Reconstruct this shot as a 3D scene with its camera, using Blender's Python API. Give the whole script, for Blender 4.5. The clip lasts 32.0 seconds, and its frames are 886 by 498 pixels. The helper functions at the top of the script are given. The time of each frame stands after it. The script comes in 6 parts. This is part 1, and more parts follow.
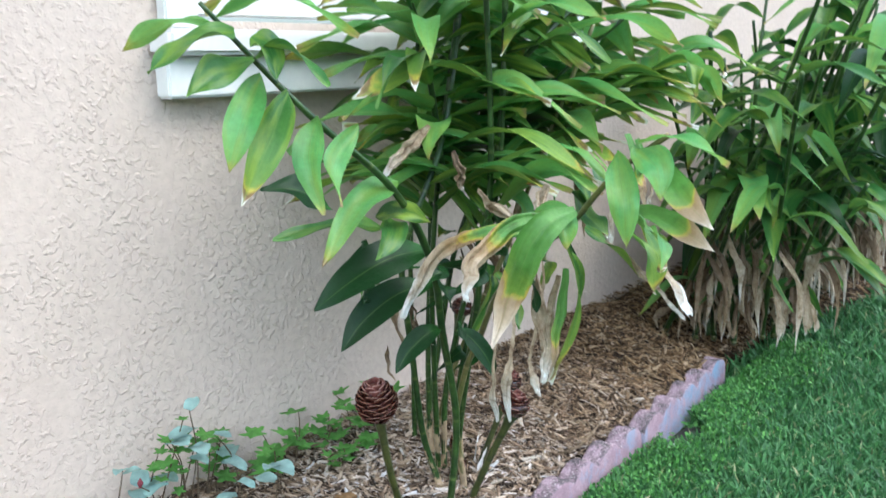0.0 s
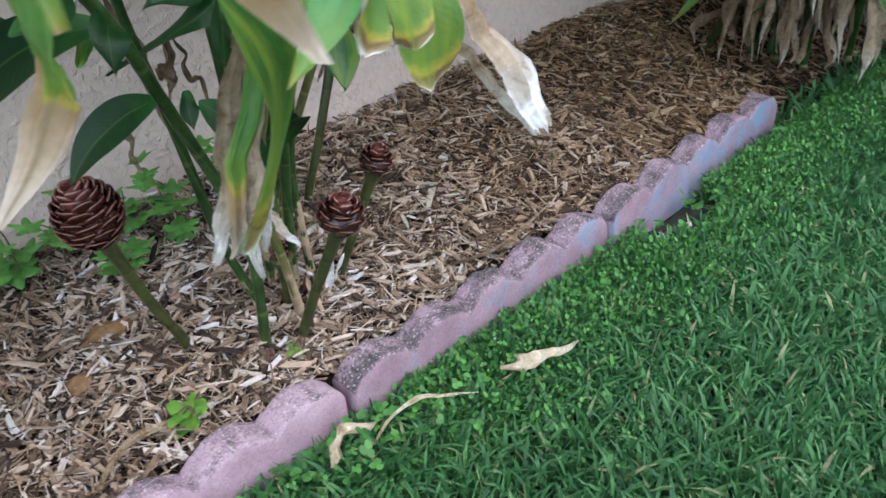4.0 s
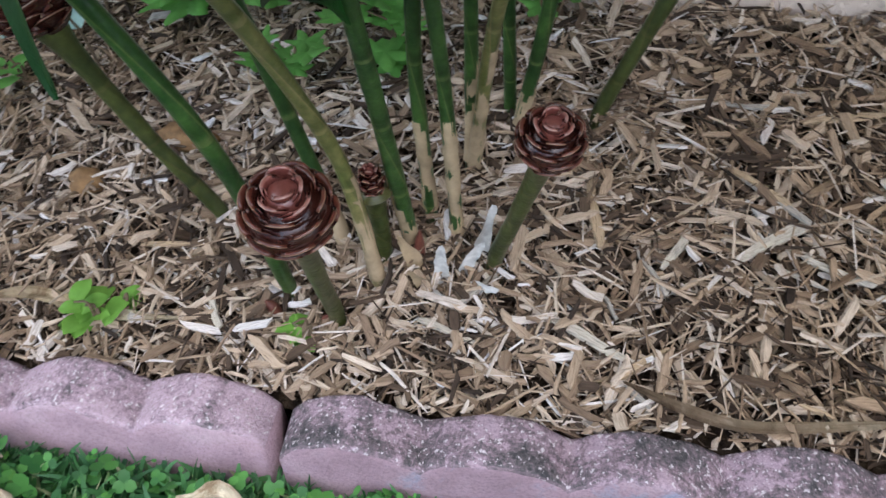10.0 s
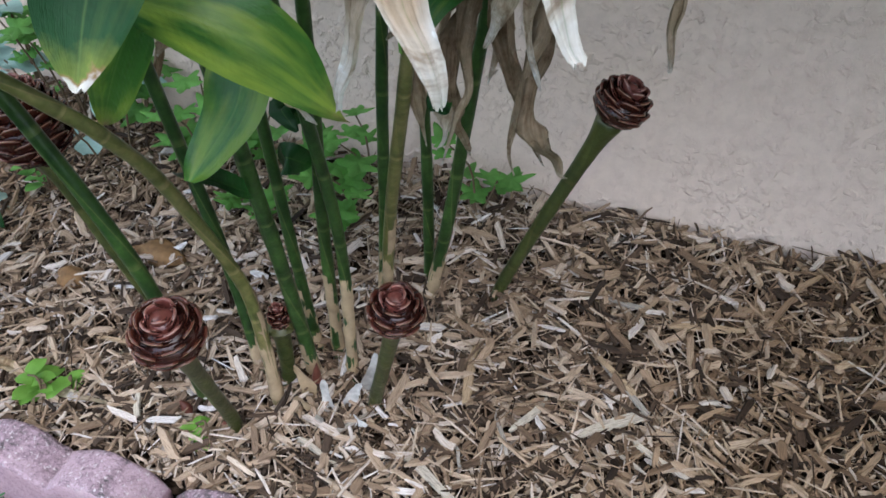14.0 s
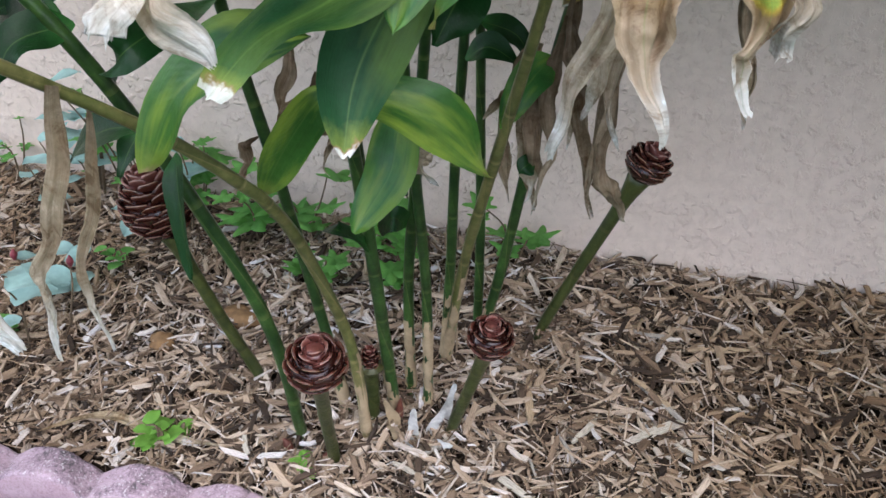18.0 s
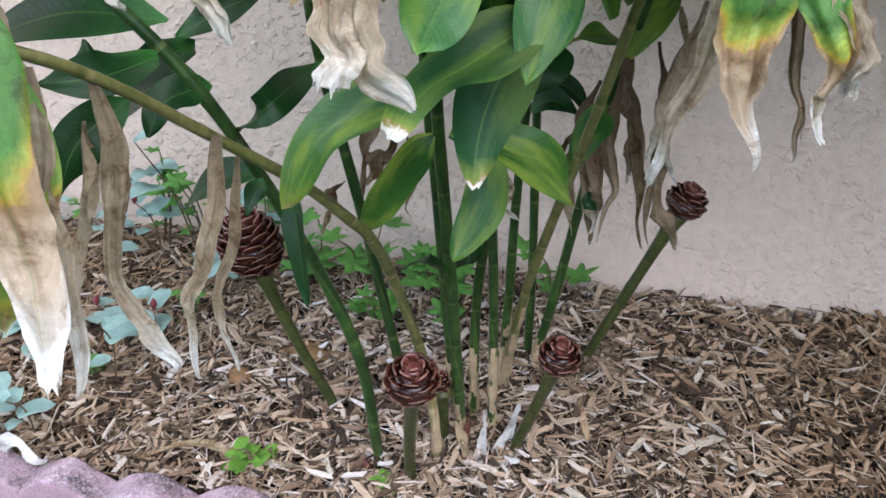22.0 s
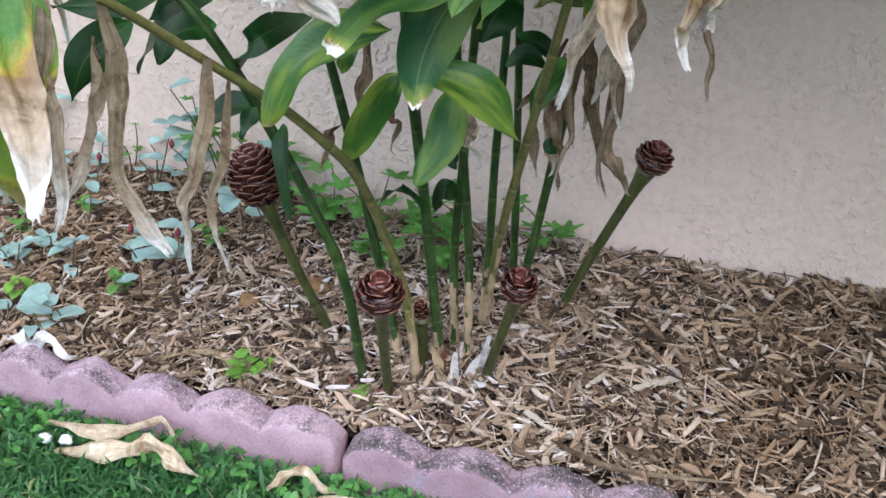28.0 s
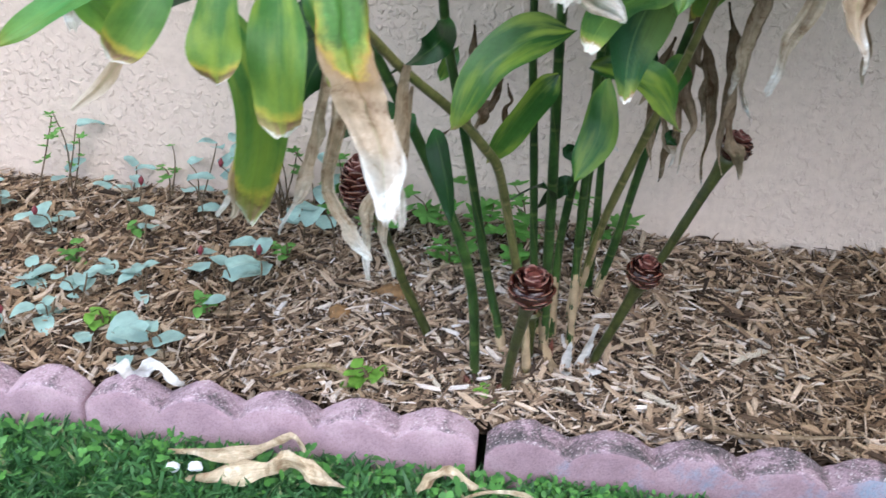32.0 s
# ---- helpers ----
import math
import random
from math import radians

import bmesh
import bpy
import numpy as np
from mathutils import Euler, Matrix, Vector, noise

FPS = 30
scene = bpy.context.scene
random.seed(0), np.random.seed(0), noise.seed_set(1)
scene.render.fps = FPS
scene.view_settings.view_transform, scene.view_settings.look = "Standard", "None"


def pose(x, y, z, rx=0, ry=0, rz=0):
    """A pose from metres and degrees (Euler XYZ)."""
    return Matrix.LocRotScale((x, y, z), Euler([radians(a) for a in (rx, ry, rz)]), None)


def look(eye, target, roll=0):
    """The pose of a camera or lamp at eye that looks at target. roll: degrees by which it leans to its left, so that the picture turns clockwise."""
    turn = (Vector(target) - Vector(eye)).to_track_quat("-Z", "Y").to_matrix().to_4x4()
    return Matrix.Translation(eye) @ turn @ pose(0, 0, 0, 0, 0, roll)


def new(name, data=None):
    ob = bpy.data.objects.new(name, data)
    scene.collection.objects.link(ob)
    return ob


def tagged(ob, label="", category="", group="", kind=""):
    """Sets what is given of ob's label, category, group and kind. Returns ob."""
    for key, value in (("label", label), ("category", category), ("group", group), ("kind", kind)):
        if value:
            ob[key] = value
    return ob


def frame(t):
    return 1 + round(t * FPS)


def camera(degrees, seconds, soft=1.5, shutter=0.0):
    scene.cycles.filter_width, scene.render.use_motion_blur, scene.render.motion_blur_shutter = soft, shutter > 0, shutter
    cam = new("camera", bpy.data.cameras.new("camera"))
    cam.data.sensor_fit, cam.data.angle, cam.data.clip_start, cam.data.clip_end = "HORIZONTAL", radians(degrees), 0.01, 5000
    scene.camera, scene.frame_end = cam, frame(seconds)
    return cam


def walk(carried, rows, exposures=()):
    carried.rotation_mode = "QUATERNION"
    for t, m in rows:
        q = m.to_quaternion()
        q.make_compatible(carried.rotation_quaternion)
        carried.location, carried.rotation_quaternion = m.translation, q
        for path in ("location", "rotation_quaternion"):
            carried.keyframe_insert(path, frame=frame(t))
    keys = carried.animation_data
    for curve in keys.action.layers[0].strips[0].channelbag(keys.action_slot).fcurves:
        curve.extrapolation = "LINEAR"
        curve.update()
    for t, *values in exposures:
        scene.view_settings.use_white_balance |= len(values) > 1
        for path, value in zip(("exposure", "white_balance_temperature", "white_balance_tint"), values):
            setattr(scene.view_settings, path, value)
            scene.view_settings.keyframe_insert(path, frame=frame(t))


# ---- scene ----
cam = camera(53.1, 32.0, shutter=0.4)
METRES, EYE, TILT, LEAN, TURN = 3.6, 1.0235, -11.77, 1.43, -52.16
ROWS = [
    (0.0, 0.0, 0.0, 0.0, 0.0, 0.0, -0.0),
    (0.5, -0.0128, 0.0202, 0.0012, -2.91, -3.68, 1.88),
    (1.0, -0.0103, 0.0408, -0.0025, -3.9, -8.3, 2.4),
    (1.5, 0.0088, 0.0765, -0.0003, -1.26, -11.76, 2.17),
    (2.0, 0.0283, 0.1063, 0.0029, 0.14, -14.05, 2.1),
    (2.5, 0.0377, 0.1413, 0.007, -1.05, -16.85, 2.59),
    (3.0, 0.0469, 0.1728, 0.0095, -1.0, -17.63, 4.07),
    (3.5, 0.0744, 0.1986, 0.0089, 1.22, -19.35, 3.64),
    (4.0, 0.1129, 0.2217, 0.0128, 7.28, -21.41, -0.18),
    (4.5, 0.1284, 0.2482, 0.0149, 9.67, -22.33, -0.72),
    (6.5, 0.1854, 0.359, 0.0305, 38.62, -32.47, -7.53),
    (7.0, 0.1784, 0.391, 0.0343, 41.02, -34.14, -9.52),
    (7.5, 0.1689, 0.418, 0.0341, 48.54, -38.75, -9.95),
    (8.0, 0.163, 0.4377, 0.0352, 59.27, -43.24, -11.53),
    (8.5, 0.1573, 0.4527, 0.0283, 68.44, -46.78, -10.86),
    (9.0, 0.1534, 0.4619, 0.023, 69.33, -47.66, -10.06),
    (9.5, 0.1509, 0.467, 0.0169, 67.42, -45.08, -8.66),
    (10.0, 0.148, 0.4619, 0.0136, 61.65, -43.24, -8.63),
    (10.5, 0.1449, 0.4583, 0.0091, 56.92, -42.45, -8.69),
    (11.0, 0.1433, 0.4595, 0.0067, 55.49, -42.53, -8.83),
    (11.5, 0.1474, 0.4591, 0.0096, 57.49, -41.25, -9.62),
    (12.0, 0.1586, 0.4616, 0.0221, 61.86, -39.44, -10.97),
    (12.5, 0.1699, 0.4714, 0.0334, 68.17, -40.12, -11.81),
    (13.0, 0.181, 0.4809, 0.0414, 72.9, -40.0, -13.07),
    (13.5, 0.1876, 0.487, 0.0489, 71.71, -38.1, -13.28),
    (14.0, 0.19, 0.4871, 0.0546, 71.04, -36.67, -13.04),
    (14.5, 0.1927, 0.486, 0.0583, 71.21, -35.49, -12.22),
    (15.0, 0.196, 0.4829, 0.0607, 72.7, -35.02, -12.2),
    (15.5, 0.2019, 0.4763, 0.0641, 73.25, -34.39, -13.21),
    (17.5, 0.2174, 0.4317, 0.0604, 65.69, -30.44, -13.74),
    (18.0, 0.2162, 0.4263, 0.0607, 65.12, -29.7, -13.01),
    (18.5, 0.2156, 0.4182, 0.0596, 63.98, -29.25, -12.95),
    (19.0, 0.2167, 0.4129, 0.0602, 64.03, -28.5, -12.85),
    (19.5, 0.2232, 0.415, 0.062, 66.02, -29.26, -12.43),
    (20.0, 0.2302, 0.419, 0.0631, 68.65, -30.09, -13.33),
    (20.5, 0.2377, 0.419, 0.0634, 70.45, -29.96, -13.33),
    (21.0, 0.2382, 0.4112, 0.0642, 69.28, -28.21, -13.23),
    (21.5, 0.235, 0.3955, 0.0622, 66.48, -26.69, -12.65),
    (22.0, 0.2323, 0.3837, 0.0605, 63.2, -25.29, -12.52),
    (22.5, 0.232, 0.3782, 0.0582, 60.64, -24.49, -12.47),
    (23.0, 0.2313, 0.3741, 0.0573, 59.18, -23.8, -12.23),
    (23.5, 0.2316, 0.3705, 0.0567, 58.16, -23.49, -11.64),
    (24.0, 0.2325, 0.3657, 0.0546, 56.94, -23.5, -11.61),
    (24.5, 0.2321, 0.3612, 0.0531, 55.67, -23.52, -11.73),
    (26.5, 0.2341, 0.3633, 0.0542, 58.83, -24.93, -12.15),
    (27.0, 0.2506, 0.3767, 0.0608, 63.74, -25.8, -12.53),
    (27.5, 0.2712, 0.3941, 0.0634, 67.57, -26.86, -13.14),
    (28.0, 0.285, 0.3973, 0.0622, 68.75, -26.46, -13.33),
    (28.5, 0.2958, 0.3971, 0.0628, 68.56, -26.04, -14.07),
    (29.0, 0.3006, 0.3928, 0.0631, 68.19, -25.04, -14.13),
    (29.5, 0.3026, 0.3868, 0.0617, 67.54, -24.09, -13.48),
    (30.0, 0.3044, 0.386, 0.0604, 67.07, -24.25, -13.57),
    (30.5, 0.3, 0.3825, 0.0585, 68.35, -24.74, -14.78),
    (31.0, 0.2841, 0.3651, 0.0534, 68.36, -24.57, -15.22),
    (31.5, 0.2655, 0.3317, 0.047, 61.07, -23.23, -12.75),
    (32.0, 0.2538, 0.3074, 0.0382, 59.16, -23.29, -13.1),
]
BASE = pose(-1.389, -1.480, EYE, TILT, LEAN, TURN)
walk(cam, [(t, BASE @ pose(METRES * x, METRES * y, METRES * z, 90 + pitch, roll, yaw)) for t, x, y, z, yaw, pitch, roll in ROWS],
     exposures=[(0.0, 1.62, 5450, 3), (1.0, 1.58, 5500, 6), (2.0, 1.45, 5500, 8), (4.0, 1.22, 5500, 8), (7.0, 1.16, 5500, 6), (15.0, 1.21, 5550, 7), (19.0, 1.36, 5600, 9), (23.0, 1.40, 5600, 10), (28.0, 1.43, 5600, 10), (32.0, 1.43, 5600, 8)])

# ---- light: open shade under a pale sky ----
world = bpy.data.worlds.new("sky")
scene.world = world
world.use_nodes = True
wn, wl = world.node_tree.nodes, world.node_tree.links
sky = wn.new("ShaderNodeTexSky")
sky.sky_type, sky.sun_disc = "NISHITA", False
sky.sun_elevation, sky.sun_rotation = radians(55), radians(150)
sky.air_density, sky.dust_density = 1.0, 4.0
wl.new(sky.outputs[0], wn["Background"].inputs[0])
wn["Background"].inputs[1].default_value = 0.15
sun = new("sun", bpy.data.lights.new("sun", "SUN"))
sun.data.energy, sun.data.angle, sun.data.color = 1.35, radians(50), (1.0, 0.95, 0.88)
sun.matrix_world = look((-3.2, -0.95, 2.5), (0, 0, 0))


# ---- materials ----
def mat(name, rough=0.6, spec=0.4):
    m = bpy.data.materials.new(name)
    m.use_nodes = True
    b = m.node_tree.nodes["Principled BSDF"]
    b.inputs["Roughness"].default_value = rough
    b.inputs["Specular IOR Level"].default_value = spec
    return m, m.node_tree.nodes, m.node_tree.links, b


def nod(ns, kind, **kw):
    n = ns.new(kind)
    for k, v in kw.items():
        if k in n.inputs:
            n.inputs[k].default_value = v
    return n


def ramp(ns, stops):
    r = ns.new("ShaderNodeValToRGB")
    e = r.color_ramp.elements
    while len(e) < len(stops):
        e.new(0.5)
    for el, (p, c) in zip(e, stops):
        el.position, el.color = p, (*c, 1)
    return r


def noise_tex(ns, ls, scale, detail=4.0, rough=0.55, coord=None, dist=0.0):
    n = nod(ns, "ShaderNodeTexNoise", Scale=scale, Detail=detail, Roughness=rough, Distortion=dist)
    if coord is not None:
        ls.new(coord, n.inputs["Vector"])
    return n


def mixc(ns, ls, fac, a, b, mode="MIX"):
    m = ns.new("ShaderNodeMix")
    m.data_type, m.blend_type = "RGBA", mode
    for s, v in ((m.inputs[0], fac), (m.inputs[6], a), (m.inputs[7], b)):
        if isinstance(v, (int, float)):
            s.default_value = v
        elif isinstance(v, tuple):
            s.default_value = (*v, 1)
        else:
            ls.new(v, s)
    return m.outputs[2]


def bump(ns, ls, b, height, strength=0.5, dist=0.01, prev=None):
    n = nod(ns, "ShaderNodeBump", Strength=strength, Distance=dist)
    ls.new(height, n.inputs["Height"])
    if prev is not None:
        ls.new(prev, n.inputs["Normal"])
    ls.new(n.outputs[0], b.inputs["Normal"])
    return n.outputs[0]


def object_coord(ns):
    return ns.new("ShaderNodeTexCoord").outputs["Object"]


def make_stucco():
    m, ns, ls, b = mat("stucco", 0.85, 0.2)
    co = object_coord(ns)
    big = noise_tex(ns, ls, 1.6, 5, 0.6, co)
    fine = noise_tex(ns, ls, 55, 4, 0.6, co)
    col = mixc(ns, ls, big.outputs[0], (0.555, 0.45, 0.372), (0.645, 0.54, 0.455))
    sp = ramp(ns, [(0.35, (0.80, 0.79, 0.78)), (0.6, (1, 1, 1))])
    ls.new(fine.outputs[0], sp.inputs[0])
    col = mixc(ns, ls, 0.5, col, sp.outputs[0], "MULTIPLY")
    ls.new(col, b.inputs["Base Color"])
    # a trowelled skin with dabs left standing and small pits
    rid = noise_tex(ns, ls, 74, 3, 0.55, co, 0.2)
    rr = ramp(ns, [(0.50, (0, 0, 0)), (0.62, (0.7, 0.7, 0.7)), (0.74, (1, 1, 1))])
    ls.new(rid.outputs[0], rr.inputs[0])
    pits = noise_tex(ns, ls, 95, 3, 0.6, co, 0.6)
    pr = ramp(ns, [(0.33, (0, 0, 0)), (0.42, (1, 1, 1))])
    ls.new(pits.outputs[0], pr.inputs[0])
    where = noise_tex(ns, ls, 7, 2, 0.5, co)
    wm = ramp(ns, [(0.34, (0.15, 0.15, 0.15)), (0.56, (1, 1, 1))])
    ls.new(where.outputs[0], wm.inputs[0])
    p = bump(ns, ls, b, mixc(ns, ls, 1.0, rr.outputs[0], wm.outputs[0], "MULTIPLY"), 0.75, 0.0036)
    p = bump(ns, ls, b, pr.outputs[0], 0.45, 0.0016, p)
    p = bump(ns, ls, b, where.outputs[0], 0.10, 0.008, p)
    bump(ns, ls, b, fine.outputs[0], 0.3, 0.0015, p)
    return m


def make_chip(name, dark=1.0):
    """Shredded bark and wood: tan, grey-bleached and dark brown slivers, told apart piece by piece."""
    m, ns, ls, b = mat(name, 0.8, 0.25)
    geo = ns.new("ShaderNodeNewGeometry")
    oi = ns.new("ShaderNodeObjectInfo")
    add = ns.new("ShaderNodeMath")
    add.operation = "ADD"
    ls.new(geo.outputs["Random Per Island"], add.inputs[0])
    ls.new(oi.outputs["Random"], add.inputs[1])
    fr = ns.new("ShaderNodeMath")
    fr.operation = "FRACT"
    ls.new(add.outputs[0], fr.inputs[0])
    k = dark
    r = ramp(ns, [(0.0, (0.026 * k, 0.017 * k, 0.011 * k)), (0.20, (0.070 * k, 0.046 * k, 0.028 * k)), (0.34, (0.19 * k, 0.132 * k, 0.082 * k)), (0.62, (0.35 * k, 0.262 * k, 0.172 * k)),
                  (0.84, (0.47 * k, 0.385 * k, 0.285 * k)), (0.96, (0.54 * k, 0.48 * k, 0.41 * k)), (1.0, (0.60 * k, 0.58 * k, 0.55 * k))])
    ls.new(fr.outputs[0], r.inputs[0])
    uv = ns.new("ShaderNodeUVMap")
    uv.uv_map = "UVMap"
    n = noise_tex(ns, ls, 1.0, 4, 0.65, uv.outputs[0], 0.3)
    g = ramp(ns, [(0.30, (0.42, 0.38, 0.34)), (0.48, (0.95, 0.93, 0.90)), (0.68, (1.28, 1.28, 1.28))])
    ls.new(n.outputs[0], g.inputs[0])
    col = mixc(ns, ls, 0.85, r.outputs[0], g.outputs[0], "MULTIPLY")
    # fresher, redder mulch further along, with the second clump's shade in its colour; bleached grey where it has lain
    # longest
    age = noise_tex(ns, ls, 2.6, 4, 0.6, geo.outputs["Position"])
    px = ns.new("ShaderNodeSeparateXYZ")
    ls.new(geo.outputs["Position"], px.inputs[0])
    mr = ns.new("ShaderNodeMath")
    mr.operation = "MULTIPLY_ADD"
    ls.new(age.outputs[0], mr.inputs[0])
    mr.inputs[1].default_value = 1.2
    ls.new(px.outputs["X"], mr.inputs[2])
    # the last stop paints in the shade that lies towards the second clump
    fresh_and_shade = ramp(ns, [(0.02, (0.80, 0.745, 0.71)), (0.24, (1.02, 1.03, 1.12)), (0.40, (1.02, 1.03, 1.12)), (0.86, (0.62, 0.525, 0.40))])
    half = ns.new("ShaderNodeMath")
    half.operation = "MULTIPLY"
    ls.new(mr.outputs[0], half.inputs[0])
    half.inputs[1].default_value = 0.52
    ls.new(half.outputs[0], fresh_and_shade.inputs[0])
    col = mixc(ns, ls, 1.0, col, fresh_and_shade.outputs[0], "MULTIPLY")
    ls.new(col, b.inputs["Base Color"])
    bump(ns, ls, b, n.outputs[0], 0.5, 0.002)
    return m


def grained(name, rgb):
    m, ns, ls, b = mat(name, 0.8, 0.25)
    uv = ns.new("ShaderNodeUVMap")
    uv.uv_map = "UVMap"
    n = noise_tex(ns, ls, 1.0, 5, 0.65, uv.outputs[0], 0.3)
    g = ramp(ns, [(0.30, tuple(0.40 * c for c in rgb)), (0.48, tuple(0.95 * c for c in rgb)), (0.68, tuple(1.3 * c for c in rgb))])
    ls.new(n.outputs[0], g.inputs[0])
    ls.new(g.outputs[0], b.inputs["Base Color"])
    bump(ns, ls, b, n.outputs[0], 0.5, 0.002)
    return m


def make_mulch_base():
    m, ns, ls, b = mat("mulch_soil", 0.95, 0.1)
    co = object_coord(ns)
    n = noise_tex(ns, ls, 90, 6, 0.7, co)
    r = ramp(ns, [(0.3, (0.010, 0.007, 0.005)), (0.55, (0.035, 0.023, 0.015)), (0.75, (0.08, 0.055, 0.032))])
    ls.new(n.outputs[0], r.inputs[0])
    ls.new(r.outputs[0], b.inputs["Base Color"])
    bump(ns, ls, b, n.outputs[0], 1.0, 0.01)
    return m


def make_soil():
    m, ns, ls, b = mat("lawn_soil", 0.95, 0.1)
    co = object_coord(ns)
    n = noise_tex(ns, ls, 30, 6, 0.7, co)
    r = ramp(ns, [(0.3, (0.012, 0.018, 0.009)), (0.6, (0.03, 0.05, 0.018)), (0.8, (0.06, 0.075, 0.03))])
    ls.new(n.outputs[0], r.inputs[0])
    ls.new(r.outputs[0], b.inputs["Base Color"])
    bump(ns, ls, b, n.outputs[0], 1.0, 0.02)
    return m


def make_concrete(name, paint, lichen=0.0, k=1.0):
    """Pink cast concrete: clean fine-grained front, top skin with granular black lichen, pale grit and, on some, old blue paint."""
    m, ns, ls, b = mat(name, 0.92, 0.12)
    co = object_coord(ns)
    geo = ns.new("ShaderNodeNewGeometry")
    sep = ns.new("ShaderNodeSeparateXYZ")
    ls.new(geo.outputs["True Normal"], sep.inputs[0])
    big = noise_tex(ns, ls, 14, 5, 0.65, co)
    fine = noise_tex(ns, ls, 380, 3, 0.75, co)
    front = ramp(ns, [(0.30, (0.30 * k, 0.203 * k, 0.238 * k)), (0.52, (0.40 * k, 0.275 * k, 0.315 * k)), (0.72, (0.50 * k, 0.375 * k, 0.415 * k))])
    ls.new(big.outputs[0], front.inputs[0])
    # lichen: large patches broken up by coarse grit
    patch = noise_tex(ns, ls, 19, 4, 0.6, co, 0.6)
    grit = noise_tex(ns, ls, 210, 4, 0.8, co, 0.3)
    both = ns.new("ShaderNodeMath")
    both.operation = "MULTIPLY_ADD"
    ls.new(patch.outputs[0], both.inputs[0])
    both.inputs[1].default_value = 1.05
    half = ns.new("ShaderNodeMath")
    half.operation = "MULTIPLY"
    ls.new(grit.outputs[0], half.inputs[0])
    half.inputs[1].default_value = 0.75
    ls.new(half.outputs[0], both.inputs[2])
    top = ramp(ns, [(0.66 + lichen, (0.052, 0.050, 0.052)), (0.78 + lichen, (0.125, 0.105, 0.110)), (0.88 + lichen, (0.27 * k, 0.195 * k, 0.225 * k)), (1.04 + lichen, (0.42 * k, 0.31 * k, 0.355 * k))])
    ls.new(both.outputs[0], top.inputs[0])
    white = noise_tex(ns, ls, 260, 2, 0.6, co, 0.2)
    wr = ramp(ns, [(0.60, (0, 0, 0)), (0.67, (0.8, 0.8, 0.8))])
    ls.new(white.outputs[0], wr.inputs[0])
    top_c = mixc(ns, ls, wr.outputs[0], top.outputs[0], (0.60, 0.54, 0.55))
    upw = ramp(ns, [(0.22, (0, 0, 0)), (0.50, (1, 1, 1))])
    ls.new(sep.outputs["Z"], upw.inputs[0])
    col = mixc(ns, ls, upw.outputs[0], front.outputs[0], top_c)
    if paint:
        pn = noise_tex(ns, ls, 6.5, 6, 0.75, co, 0.5)
        pr = ramp(ns, [(0.47 - paint, (0, 0, 0)), (0.66 - paint, (0.9, 0.9, 0.9))])
        ls.new(pn.outputs[0], pr.inputs[0])
        inv = ramp(ns, [(0.15, (1, 1, 1)), (0.5, (0, 0, 0))])
        ls.new(sep.outputs["Z"], inv.inputs[0])
        f = mixc(ns, ls, 1.0, pr.outputs[0], inv.outputs[0], "MULTIPLY")
        col = mixc(ns, ls, f, col, (0.19, 0.29, 0.40))
    sp = ramp(ns, [(0.34, (0.70, 0.69, 0.70)), (0.50, (1, 1, 1)), (0.68, (1.16, 1.15, 1.15))])
    ls.new(fine.outputs[0], sp.inputs[0])
    ls.new(mixc(ns, ls, 0.75, col, sp.outputs[0], "MULTIPLY"), b.inputs["Base Color"])
    p = bump(ns, ls, b, fine.outputs[0], 0.6, 0.002)
    bump(ns, ls, b, grit.outputs[0], 0.55, 0.004, p)
    return m


